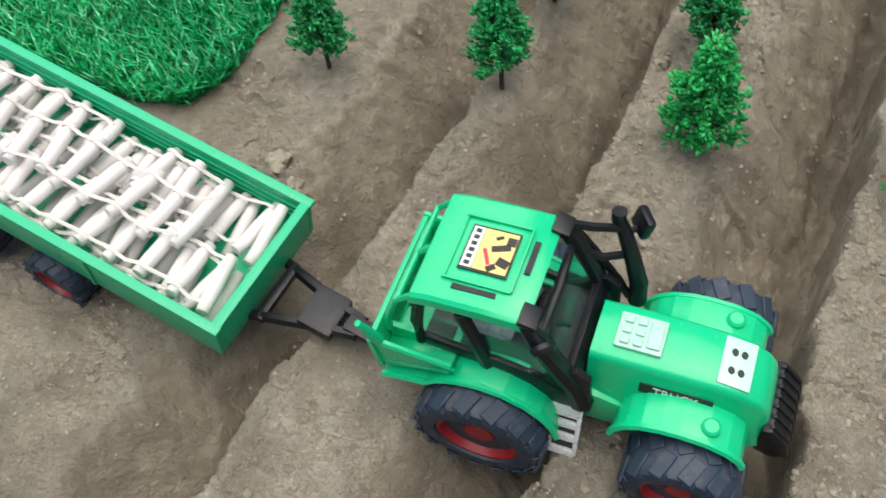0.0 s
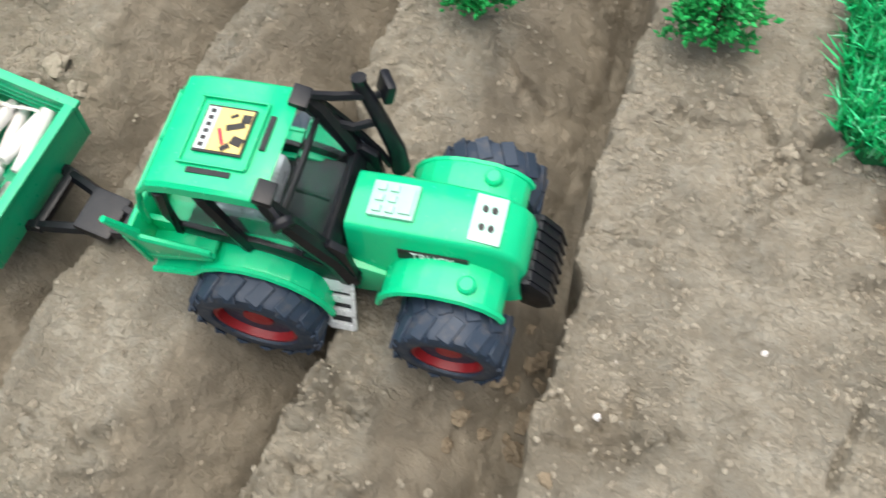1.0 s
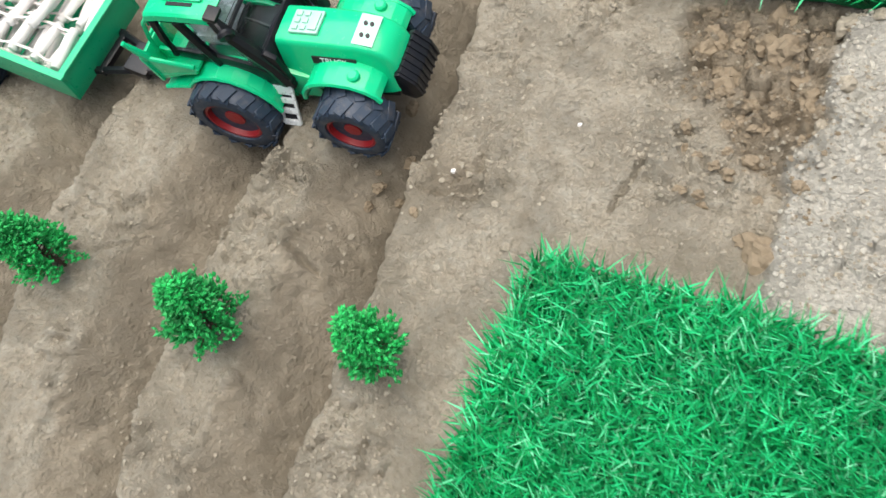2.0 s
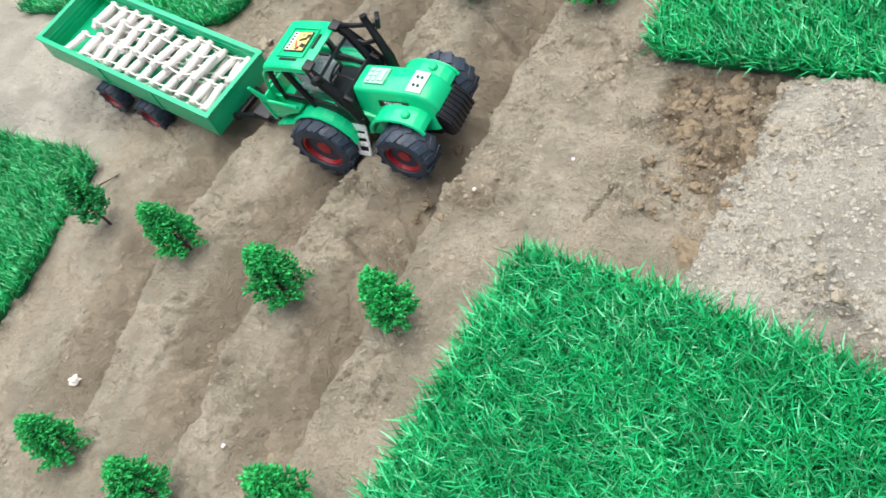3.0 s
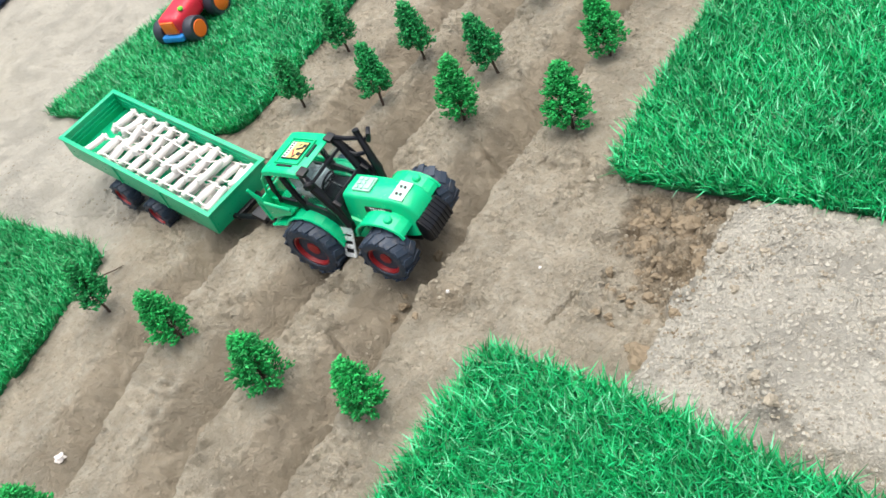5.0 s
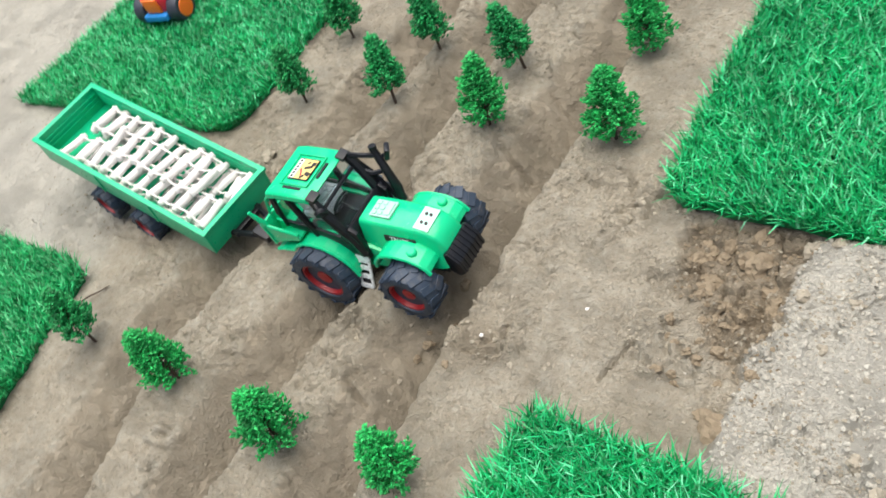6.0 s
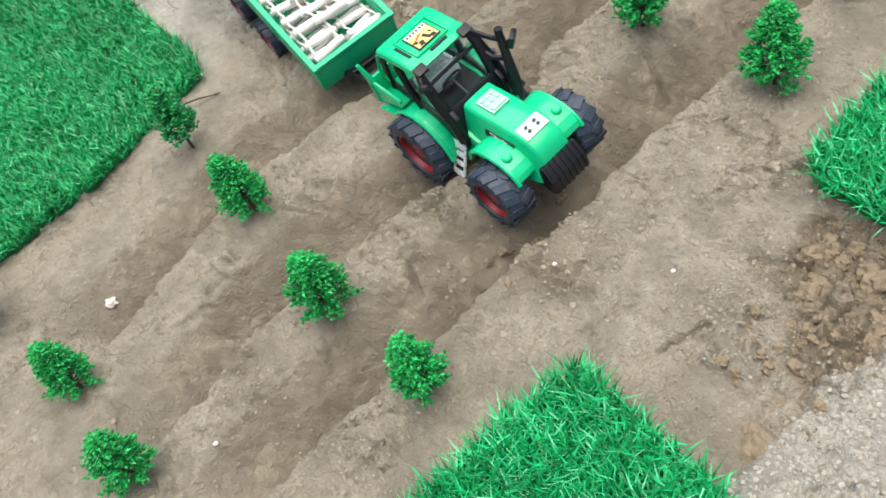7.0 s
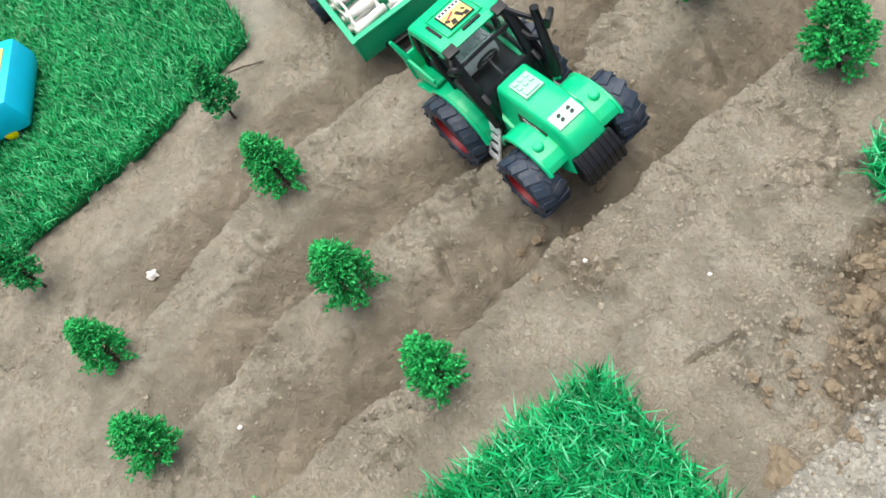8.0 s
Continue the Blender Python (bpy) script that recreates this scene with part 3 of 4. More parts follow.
# x, y, kind, turn, scale, lean in degrees about x and y
TREE_AT = [
    (-0.133, 0.160, 2, 20, 0.96, -4, -1), (-0.048, 0.168, 2, 80, 1.0, -12, -4), (0.042, 0.156, 0, 150, 1.04, -6, 2), (0.136, 0.156, 1, 210, 1.06, -6, 0),
    (-0.134, 0.238, 2, 260, 1.0, -3, -2), (-0.042, 0.230, 2, 10, 1.0, -3, 0), (0.039, 0.218, 2, 100, 1.02, 0, -8), (0.131, 0.239, 0, 190, 1.0, -3, -4),
    (-0.160, -0.082, 2, 300, 0.95, -4, -6), (-0.069, -0.086, 1, 30, 0.96, 0, -6), (0.028, -0.099, 1, 75, 1.03, -2, 4), (0.115, -0.096, 0, 135, 0.92, -2, -2),
    (-0.062, -0.235, 1, 60, 0.90, -4, -2), (0.020, -0.237, 1, 160, 0.95, -6, 4), (-0.160, -0.252, 2, 200, 0.95, 0, 0), (0.113, -0.212, 0, 250, 0.95, -3, 0),
    (0.131, 0.325, 0, 45, 1.0, 0, 0), (0.042, 0.310, 2, 95, 1.0, 0, 0),
]
placed = set()
for x, y, k, turn, size, rx, ry in TREE_AT:
    m = pose(x, y, ground_z(x, y) - 0.001, rx, ry, 0) @ pose(0, 0, 0, 0, 0, turn)
    if k in placed:
        t = copy_thing(TREES[k], m)
    else:
        placed.add(k)
        t = TREES[k]
        t.matrix_basis = m
    t.scale = (size, size, size)


# ---- wheels ----
def wheel(name, parent, c, r, half, side, lugs, mat_rim=RED, mat_tyre=TYRE, label=""):
    """A wheel with chunky tread; side is -1 or 1 for the way its face looks along y."""
    hub = anchor(name, pose(*c))
    hub.parent = parent
    tagged(hub, label)
    bm = bmesh.new()
    prof = [(r * 0.60, half * 0.55), (r * 0.64, half * 0.97), (r * 0.78, half * 1.0), (r * 0.90, half * 0.90), (r * 0.945, half * 0.62),
            (r * 0.95, 0), (r * 0.945, -half * 0.62), (r * 0.90, -half * 0.90), (r * 0.78, -half), (r * 0.64, -half * 0.97), (r * 0.60, -half * 0.55)]
    lathe(bm, prof, 40)
    for i in range(lugs):
        for s in (-1, 1):
            a = 2 * math.pi * (i + (0.5 if s > 0 else 0)) / lugs
            m = pose(0, 0, 0, 0, -math.degrees(a), 0) @ pose(r * 0.955, s * half * 0.50, 0, 24 * s, 0, 0)
            t = bmesh.new()
            bmesh.ops.create_cube(t, size=1)
            bmesh.ops.scale(t, vec=(r * 0.05, half * 1.0, r * 3.2 / lugs), verts=t.verts)
            bmesh.ops.bevel(t, geom=list(t.edges), offset=r * 0.012, segments=1, affect="EDGES")
            join(bm, t, m)
            m = pose(0, 0, 0, 0, -math.degrees(a), 0) @ pose(r * 0.905, s * half * 0.93, 0, 0, 0, -38 * s)
            t = bmesh.new()
            bmesh.ops.create_cube(t, size=1)
            bmesh.ops.scale(t, vec=(r * 0.10, half * 0.07, r * 2.6 / lugs), verts=t.verts)
            join(bm, t, m)
    part("tyre", bm, mat_tyre, hub, "dark ribbed rubber tyre" if lugs else "smooth dark plastic tyre")
    if not lugs:
        bm = bmesh.new()
        lathe(bm, [(r * 0.66, -side * half * 0.5), (r * 0.66, side * half * 0.98), (r * 0.60, side * half * 1.08), (r * 0.2, side * half * 1.12)], 24)
        part("hub_cap", bm, mat_rim, hub, "plain coloured hub cap")
        return hub
    bm = bmesh.new()
    f = side
    lathe(bm, [(r * 0.62, -f * half * 0.5), (r * 0.62, f * half * 0.86), (r * 0.565, f * half * 0.86), (r * 0.52, f * half * 0.45), (r * 0.24, f * half * 0.38),
               (r * 0.22, f * half * 0.62), (r * 0.10, f * half * 0.66)], 28)
    for i in range(6):
        a = 2 * math.pi * i / 6
        box(bm, (r * 0.38 * math.cos(a), f * half * 0.42, r * 0.38 * math.sin(a)), (r * 0.26, half * 0.22, r * 0.075), (0, -math.degrees(a), 0))
    part("rim", bm, mat_rim, hub, "red plastic rim")
    return hub


# ---- toy tractor ----
def toy_tractor():
    T = anchor("toy_tractor", pose(0, 0.0375, 0))
    tagged(T, "green plastic toy tractor with black cab posts standing across the furrows", "toy tractor")
    for x, r, z, n in ((0.0, 0.024, 0.0126, 15), (0.068, 0.0195, 0.0165, 13)):
        for s in (-1, 1):
            wheel("wheel", T, (x, s * 0.0285, z), r, 0.009, s, n, label="large rear wheel" if x == 0 else "smaller front wheel")
    # chassis and axles
    bm = bmesh.new()
    extrude(bm, [(-0.030, 0.012), (0.030, 0.009), (0.084, 0.013), (0.086, 0.022), (-0.030, 0.025)], -0.011, 0.011, 0.001)
    for x, z in ((0, 0.0126), (0.068, 0.0165)):
        lathe(bm, [(0.003, -0.026), (0.003, 0.026)], 10, pose(x, 0, z))
    part("chassis", bm, BLACK, T, "black plastic underframe")
    # belly of the body between the wheels
    bm = bmesh.new()
    extrude(bm, [(-0.034, 0.024), (0.024, 0.012), (0.046, 0.013), (0.046, 0.028), (0.026, 0.034), (-0.034, 0.038)], -0.0165, 0.0165, 0.0012)
    part("lower_body", bm, GREEN, T)
    # rear fenders, with a flat rear flange and a rolled rim
    for s in (-1, 1):
        path = [(-0.0365, 0.0255), (-0.0315, 0.0268)] + [(0.0258 * math.cos(radians(q)), 0.0126 + 0.0258 * math.sin(radians(q))) for q in (142, 125, 108, 90, 72, 55, 38, 22, 5)]
        bm = bmesh.new()
        extrude(bm, strip(path, 0.0012), s * 0.0135, s * 0.0275, 0.0003)
        tube(bm, [(x, s * 0.0275, z - 0.0006) for x, z in path], 0.0013, 6)
        part("rear_fender", bm, GREEN, T)
        bm = bmesh.new()
        extrude(bm, [(-0.0345, 0.026), (-0.022, 0.030), (-0.012, 0.036), (0.0, 0.0384), (0.012, 0.0350), (0.0215, 0.0260), (0.0255, 0.0125), (0.030, 0.0125), (0.028, 0.0330), (0.010, 0.0400), (-0.012, 0.0405), (-0.036, 0.042)], s * 0.0150, s * 0.0172, 0.0004)
        part("side_panel", bm, GREEN, T)
        # side of the open tub behind the cab, leaning outwards
        bm = bmesh.new()
        extrude(bm, [(-0.0375, 0.0290), (-0.0150, 0.0370), (-0.0090, 0.0400), (-0.0130, 0.0435), (-0.0385, 0.0470)], -0.0008, 0.0008, 0.0004, pose(0, s * 0.0255, 0))
        tube(bm, [(-0.0100, s * 0.0257, 0.0425), (-0.0140, s * 0.0259, 0.0436), (-0.0388, s * 0.0259, 0.0470)], 0.0012, 6)
        part("tub_side", bm, GREEN, T)
        if s < 0:
            bm = bmesh.new()
            tube(bm, [(-0.0350, s * 0.0255, 0.0465), (-0.0365, s * 0.0270, 0.0540), (-0.0385, s * 0.0283, 0.0610)], [0.0022, 0.0017, 0.0012], 7)
            part("rear_horn", bm, GREEN, T)
    # rear wall of the tub and the rail frame that climbs to the roof
    bm = bmesh.new()
    box(bm, (-0.0372, 0, 0.0380), (0.0020, 0.0545, 0.0185), (0, -5, 0), 0.0005)
    box(bm, (-0.0240, 0, 0.0355), (0.0270, 0.0530, 0.0016), (0, -12, 0), 0.0004)
    part("rear_wall", bm, GREEN, T)
    for y in (-0.0185, 0.0185, 0.0):
        bm = bmesh.new()
        tube(bm, [(-0.0345, y, 0.043), (-0.0335, y, 0.052), (-0.0290, y, 0.064), (-0.0215, y, 0.0715)], 0.0011, 6)
        part("rear_rail", bm, GREEN, T)
    for x, z in ((-0.0335, 0.053), (-0.0285, 0.0648)):
        bm = bmesh.new()
        tube(bm, [(x, -0.0190, z), (x, 0.0190, z)], 0.0010, 6)
        part("rear_rail", bm, GREEN, T)
    # roof: crowned plate with turned-down edges and a raised sticker frame
    bm = bmesh.new()
    prof = [(-0.0235, 0.0700), (-0.0225, 0.0735), (-0.0160, 0.0748), (0.0, 0.0752), (0.0120, 0.0748), (0.0150, 0.0735)]
    t = bmesh.new()
    rows = []
    for x, z in prof:
        rows.append([t.verts.new((x, y, z - dz)) for y, dz in ((-0.0208, 0.0040), (-0.0203, 0.0010), (-0.0190, 0.0), (0.0190, 0.0), (0.0203, 0.0010), (0.0208, 0.0040))])
    for a, b in zip(rows, rows[1:]):
        for k in range(5):
            t.faces.new((a[k], a[k + 1], b[k + 1], b[k]))
    bmesh.ops.recalc_face_normals(t, faces=t.faces)
    bmesh.ops.solidify(t, geom=list(t.faces), thickness=0.0014)
    join(bm, t)
    roof = part("roof", bm, GREEN, T, "flat green cab roof")
    bm = bmesh.new()
    for c, s in (((-0.0035, -0.0118, 0.0757), (0.022, 0.0009, 0.0010)), ((-0.0035, 0.0118, 0.0757), (0.022, 0.0009, 0.0010)), ((-0.0140, 0, 0.0752), (0.0009, 0.0236, 0.0010)), ((0.0075, 0, 0.0759), (0.0009, 0.0236, 0.0010))):
        box(bm, c, s, bevel=0.0003)
    part("sticker_frame", bm, GREEN, roof)
    for c, s in (((-0.0035, -0.0140, 0.0750), (0.014, 0.0018, 0.001)), ((0.0100, 0.002, 0.0752), (0.0018, 0.012, 0.001))):
        bm = bmesh.new()
        part("roof_slot", box(bm, c, s), BLACK, roof, "dark slot through the roof")
    bm = bmesh.new()
    st = part("roof_sticker", box(bm, (-0.0032, 0.0005, 0.0757), (0.0158, 0.0165, 0.0006)), INK, roof, "black-rimmed square sticker")
    bm = bmesh.new()
    part("sticker_field", box(bm, (-0.0013, 0.0005, 0.0761), (0.0108, 0.0150, 0.0003)), YELLOW_S, st, "yellow picture field")
    bm = bmesh.new()
    part("sticker_band", box(bm, (-0.0087, 0.0005, 0.0761), (0.0036, 0.0150, 0.0003)), PALE, st, "pale lettering band")
    bm = bmesh.new()
    for k in range(6):
        box(bm, (-0.0087, -0.0055 + 0.0024 * k, 0.07628), (0.0018, 0.0014, 0.0002))
    part("lettering_bars", bm, INK, st, "dark unreadable lettering")
    bm = bmesh.new()
    for x, y, w, h, a in ((0.0, 0.002, 0.006, 0.0022, 20), (0.002, -0.003, 0.004, 0.003, -15), (-0.001, -0.0055, 0.003, 0.002, 40), (0.0025, 0.005, 0.003, 0.003, 0), (-0.0015, 0.0055, 0.0025, 0.0012, 30)):
        box(bm, (x, y, 0.07628), (w, h, 0.0002), (0, 0, a))
    part("sticker_picture", bm, INK, st, "dark printed shapes")
    bm = bmesh.new()
    part("sticker_stroke", box(bm, (-0.0035, -0.002, 0.07634), (0.0012, 0.006, 0.0002), (0, 0, 28)), TOY_RED, st, "red stroke")
    # black cab posts
    for s in (-1, 1):
        bm = bmesh.new()
        tube(bm, [(0.0138, s * 0.0185, 0.0725), (0.0175, s * 0.0195, 0.0660), (0.0235, s * 0.0190, 0.0520), (0.0290, s * 0.0180, 0.0390), (0.0315, s * 0.0175, 0.0270)], [0.0024, 0.0034, 0.0036, 0.0038, 0.0042], 8)
        part("front_post", bm, BLACK, T, "black front cab post")
        bm = bmesh.new()
        tube(bm, [(-0.0060, s * 0.0195, 0.0700), (-0.0030, s * 0.0198, 0.0560), (0.0, s * 0.0190, 0.0385)], 0.0024, 6)
        part("middle_post", bm, BLACK, T, "black cab post")
        bm = bmesh.new()
        tube(bm, [(-0.0200, s * 0.0195, 0.0690), (-0.0225, s * 0.0195, 0.0560), (-0.0225, s * 0.0190, 0.0430)], 0.0021, 6)
        part("rear_post", bm, BLACK, T, "black cab post")
        bm = bmesh.new()
        extrude(bm, [(-0.0245, 0.0475), (-0.0245, 0.0420), (-0.010, 0.0395), (0.004, 0.0380), (0.014, 0.0320), (0.022, 0.0250), (0.034, 0.0230), (0.035, 0.0300), (0.026, 0.0350), (0.016, 0.0410), (0.004, 0.0440)], s * 0.0175, s * 0.0198, 0.0005)
        part("door_sill", bm, BLACK, T, "black side sill of the cab")
        bm = bmesh.new()
        extrude(bm, [(-0.0215, 0.0470), (0.004, 0.0435), (0.016, 0.0405), (0.0255, 0.0350), (0.0230, 0.0500), (0.0150, 0.0680), (-0.0195, 0.0670)], s * 0.0182, s * 0.0187)
        pane = part("side_window", bm, CLEAR, T, "clear plastic side window")
        pane.visible_shadow = False
        # wide black panel in front of the door, down to the step
        bm = bmesh.new()
        extrude(bm, [(0.0130, 0.0335), (0.0250, 0.0475), (0.0300, 0.0500), (0.0345, 0.0460), (0.0350, 0.0235), (0.0235, 0.0240)], s * 0.0166, s * 0.0194, 0.0006)
        part("cowl_panel", bm, BLACK, T, "black panel beside the bulkhead")
        bm = bmesh.new()
        box(bm, (0.0150, s * 0.0170, 0.0740), (0.006, 0.0075, 0.0028), (0, 18, 0), 0.0005)
        part("roof_bracket", bm, BLACK, T, "black bracket at the roof's corner")
    bm = bmesh.new()
    tube(bm, [(0.0275, -0.0180, 0.0420), (0.0285, 0.0, 0.0435), (0.0275, 0.0180, 0.0420)], 0.0018, 6)
    tube(bm, [(0.0180, -0.0190, 0.0640), (0.0190, 0.0, 0.0655), (0.0180, 0.0190, 0.0640)], 0.0012, 6)
    part("windscreen_bar", bm, BLACK, T, "black windscreen frame bars")
    # clear windscreen that leans back to the roof, and its black centre frame
    bm = bmesh.new()
    box(bm, (0.0222, 0, 0.0560), (0.0007, 0.0330, 0.0240), (0, -24, 0), 0.0002)
    screen = part("windscreen", bm, CLEAR, T, "clear plastic windscreen")
    screen.visible_shadow = False
    bm = bmesh.new()
    box(bm, (0.0278, 0, 0.0445), (0.0040, 0.0370, 0.0065), (0, -24, 0), 0.0010)
    part("windscreen_sill", bm, BLACK, T, "wide black sill under the windscreen")
    bm = bmesh.new()
    box(bm, (0.0292, 0, 0.0360), (0.004, 0.034, 0.016), (0, -14, 0), 0.0008)
    part("dashboard", bm, BLACK, T, "black bulkhead behind the bonnet")
    # cab inside: floor, silver seat and wheel
    bm = bmesh.new()
    box(bm, (0.0, 0, 0.0370), (0.048, 0.033, 0.003), bevel=0.0004)
    part("cab_floor", bm, BLACK, T)
    bm = bmesh.new()
    box(bm, (-0.0020, 0, 0.0455), (0.0160, 0.0220, 0.0090), (0, 0, 0), 0.0022)
    box(bm, (-0.0100, 0, 0.0555), (0.0060, 0.0220, 0.0180), (0, -12, 0), 0.0022)
    for s in (-1, 1):
        box(bm, (-0.0040, s * 0.0112, 0.0480), (0.0130, 0.0030, 0.0050), (0, 0, 0), 0.0012)
    part("seat", bm, SILVER, T, "shiny silver seat", smooth=False)
    bm = bmesh.new()
    tube(bm, [(0.0125 + 0.0028 * math.cos(a), 0.0062 * math.sin(a), 0.0500 + 0.0055 * math.cos(a)) for a in (2 * math.pi * k / 16 for k in range(16))], 0.0008, 6, True)
    tube(bm, [(0.0125, 0, 0.0500), (0.0220, 0, 0.0440)], 0.0009, 6)
    tube(bm, [(0.0125, -0.006, 0.0500), (0.0125, 0.006, 0.0500)], 0.0006, 5)
    part("steering_wheel", bm, BLACK, T, "black steering wheel")
    # bonnet: rounded box that slopes down at the nose
    bm = bmesh.new()
    secs = [(0.0315, 0.0108, 0.0490, 0.0215), (0.0450, 0.0110, 0.0491, 0.0215), (0.0600, 0.0109, 0.0489, 0.0215), (0.0720, 0.0107, 0.0482, 0.0215), (0.0790, 0.0104, 0.0467, 0.0215), (0.0845, 0.0101, 0.0436, 0.0215), (0.0875, 0.0099, 0.0395, 0.0215), (0.0892, 0.0098, 0.0325, 0.0215)]
    rows = []
    for x, hw, top, low in secs:
        lean = 0.22
        ring = [(-hw - lean * (top - low - 0.003), low), (-hw - lean * 0.007, top - 0.010), (-hw, top - 0.0030), (-hw + 0.0006, top - 0.0011), (-hw + 0.0020, top - 0.0001), (0, top + 0.0002)]
        ring += [(-y, z) for y, z in ring[-2::-1]]
        rows.append([bm.verts.new((x, y, z)) for y, z in ring])
    for a, b in zip(rows, rows[1:]):
        for k in range(len(a) - 1):
            bm.faces.new((a[k], b[k], b[k + 1], a[k + 1]))
        bm.faces.new((a[-1], b[-1], b[0], a[0]))
    bm.faces.new(rows[0])
    bm.faces.new(rows[-1][::-1])
    bmesh.ops.recalc_face_normals(bm, faces=bm.faces)
    bonnet = part("bonnet", bm, GREEN, T, "glossy green bonnet", smooth=True)
    bm = bmesh.new()
    box(bm, (0.0455, 0, 0.0500), (0.0150, 0.0125, 0.0016), bevel=0.0004)
    for i in range(2):
        for k in range(3):
            box(bm, (0.0410 + 0.0042 * i, -0.0038 + 0.0038 * k, 0.0511), (0.0028, 0.0026, 0.0014), bevel=0.0004)
    box(bm, (0.0500, 0, 0.0511), (0.0042, 0.0095, 0.0014), bevel=0.0004)
    part("engine_vent", bm, VENT, bonnet, "pale silver vent block with small squares")
    nose = pose(0.0755, 0, 0.04785, 0, 10, 0)
    bm = bmesh.new()
    box(bm, (0, 0, 0), (0.0100, 0.0165, 0.0006), bevel=0.0002)
    lamp = part("nose_sticker", bm, NOSE, bonnet, "pale nose sticker with four dark ovals")
    lamp.matrix_basis = nose
    for y in (-0.0032, 0.0032):
        bm = bmesh.new()
        for x in (-0.0016, 0.0014):
            t = bmesh.new()
            bmesh.ops.create_cone(t, cap_ends=True, segments=14, radius1=0.0010, radius2=0.0010, depth=0.0004)
            bmesh.ops.scale(t, vec=(1.0, 1.25, 1), verts=t.verts)
            join(bm, t, pose(x, y, 0.0006, 0, 0, 20))
        part("printed_lamp", bm, INK, lamp, "dark printed ovals")
    # name on both sides
    for s in (-1, 1):
        bm = bmesh.new()
        plate = part("name_strip", box(bm, (0, 0, 0), (0.0230, 0.0006, 0.0042), bevel=0.0001), INK, bonnet, "black name strip")
        plate.matrix_basis = pose(0.0600, s * 0.01255, 0.0395, s * 12.4, 0, 0)
        cu = bpy.data.curves.new("bonnet_name", "FONT")
        cu.body, cu.size, cu.extrude, cu.align_x, cu.align_y = "TRUCK", 0.0044, 0.0001, "CENTER", "CENTER"
        tmp = bpy.data.objects.new("bonnet_name_tmp", cu)
        me = bpy.data.meshes.new_from_object(tmp)
        bpy.data.objects.remove(tmp)
        me.materials.append(PALE)
        word = new("lettering", me)
        word.parent = plate
        word.matrix_basis = pose(0, s * 0.0005, 0, 90, 0, 0 if s < 0 else 180)
        tagged(word, "pale raised letters")
    # front fenders
    for s in (-1, 1):
        path = [(0.0430, 0.0262), (0.0445, 0.0310), (0.0475, 0.0350), (0.0520, 0.0382), (0.0580, 0.0400), (0.0640, 0.0405), (0.0720, 0.0398), (0.0785, 0.0372), (0.0825, 0.0335), (0.0840, 0.0300)]
        bm = bmesh.new()
        extrude(bm, strip(path, 0.0016), s * 0.0110, s * 0.0245, 0.0004)
        tube(bm, [(x, s * 0.0245, z - 0.0010) for x, z in path], 0.0014, 6)
        fender = part("front_fender", bm, GREEN, T)
        bm = bmesh.new()
        lathe(bm, [(0.0030, -0.0015), (0.0030, 0.0012), (0.0022, 0.0020)], 14, pose(0.0725, s * 0.0195, 0.0395, 90, 0, 0))
        part("fender_lamp", bm, GREEN, fender)
    # front grille and bumper
    bm = bmesh.new()
    extrude(bm, [(0.0875, 0.0330), (0.0905, 0.0338), (0.0965, 0.0265), (0.0980, 0.0185), (0.0930, 0.0150), (0.0870, 0.0180)], -0.0128, 0.0128, 0.0008)
    grille = part("grille", bm, BLACK, T, "black ribbed front grille")
    for k in range(7):
        bm = bmesh.new()
        extrude(bm, [(0.0895, 0.0340), (0.0912, 0.0345), (0.0975, 0.0268), (0.0990, 0.0185), (0.0960, 0.0180), (0.0950, 0.0255)], -0.0006, 0.0006, 0.0002, pose(-0.0004, -0.0108 + 0.0036 * k, 0))
        part("rib", bm, BLACK, grille)
    # ladders
    for s in (-1, 1):
        L = pose(0.0275, s * 0.0235, 0.0150, s * 24, 0, 0)
        bm = bmesh.new()
        for x in (-0.0046, 0.0046):
            box(bm, (x, 0, 0), (0.0016, 0.0014, 0.0230), bevel=0.0003)
        for z in (-0.0108, -0.0040, 0.0020, 0.0085):
            box(bm, (0, 0, z), (0.0092, 0.0014, 0.0030 if z < 0.008 else 0.0060), bevel=0.0003)
        lad = part("ladder", bm, SILVER, T, "silver step ladder below the cab")
        lad.matrix_basis = L
        bm = bmesh.new()
        plate = part("ladder_back", box(bm, (0, -s * 0.0012, 0), (0.0094, 0.0008, 0.0200)), BLACK, lad, "dark backing of the steps")
    # exhaust and mirrors on posts
    bm = bmesh.new()
    tube(bm, [(0.0400, 0.0205, 0.0350), (0.0395, 0.0220, 0.0440), (0.0360, 0.0240, 0.0560), (0.0325, 0.0262, 0.0650), (0.0300, 0.0276, 0.0690), (0.0300, 0.0282, 0.0725)], [0.0034, 0.0032, 0.0028, 0.0025, 0.0024, 0.0026], 10)
    ex = part("exhaust", bm, BLACK, T, "black upright exhaust bent at its end", smooth=True)
    bm = bmesh.new()
    tube(bm, [(0.0330, 0.0262, 0.0640), (0.0360, 0.0285, 0.0655)], 0.0013, 6)
    box(bm, (0.0375, 0.0300, 0.0670), (0.0034, 0.0088, 0.0078), (0, 20, 35), 0.0012)
    part("mirror", bm, BLACK, ex, "square black mirror plate")
    bm = bmesh.new()
    tube(bm, [(0.0170, 0.0205, 0.0700), (0.0240, 0.0225, 0.0560), (0.0330, 0.0215, 0.0430), (0.0370, 0.0200, 0.0370)], 0.0015, 6)
    part("grab_rail", bm, BLACK, T, "black grab rail beside the cab post")
    bm = bmesh.new()
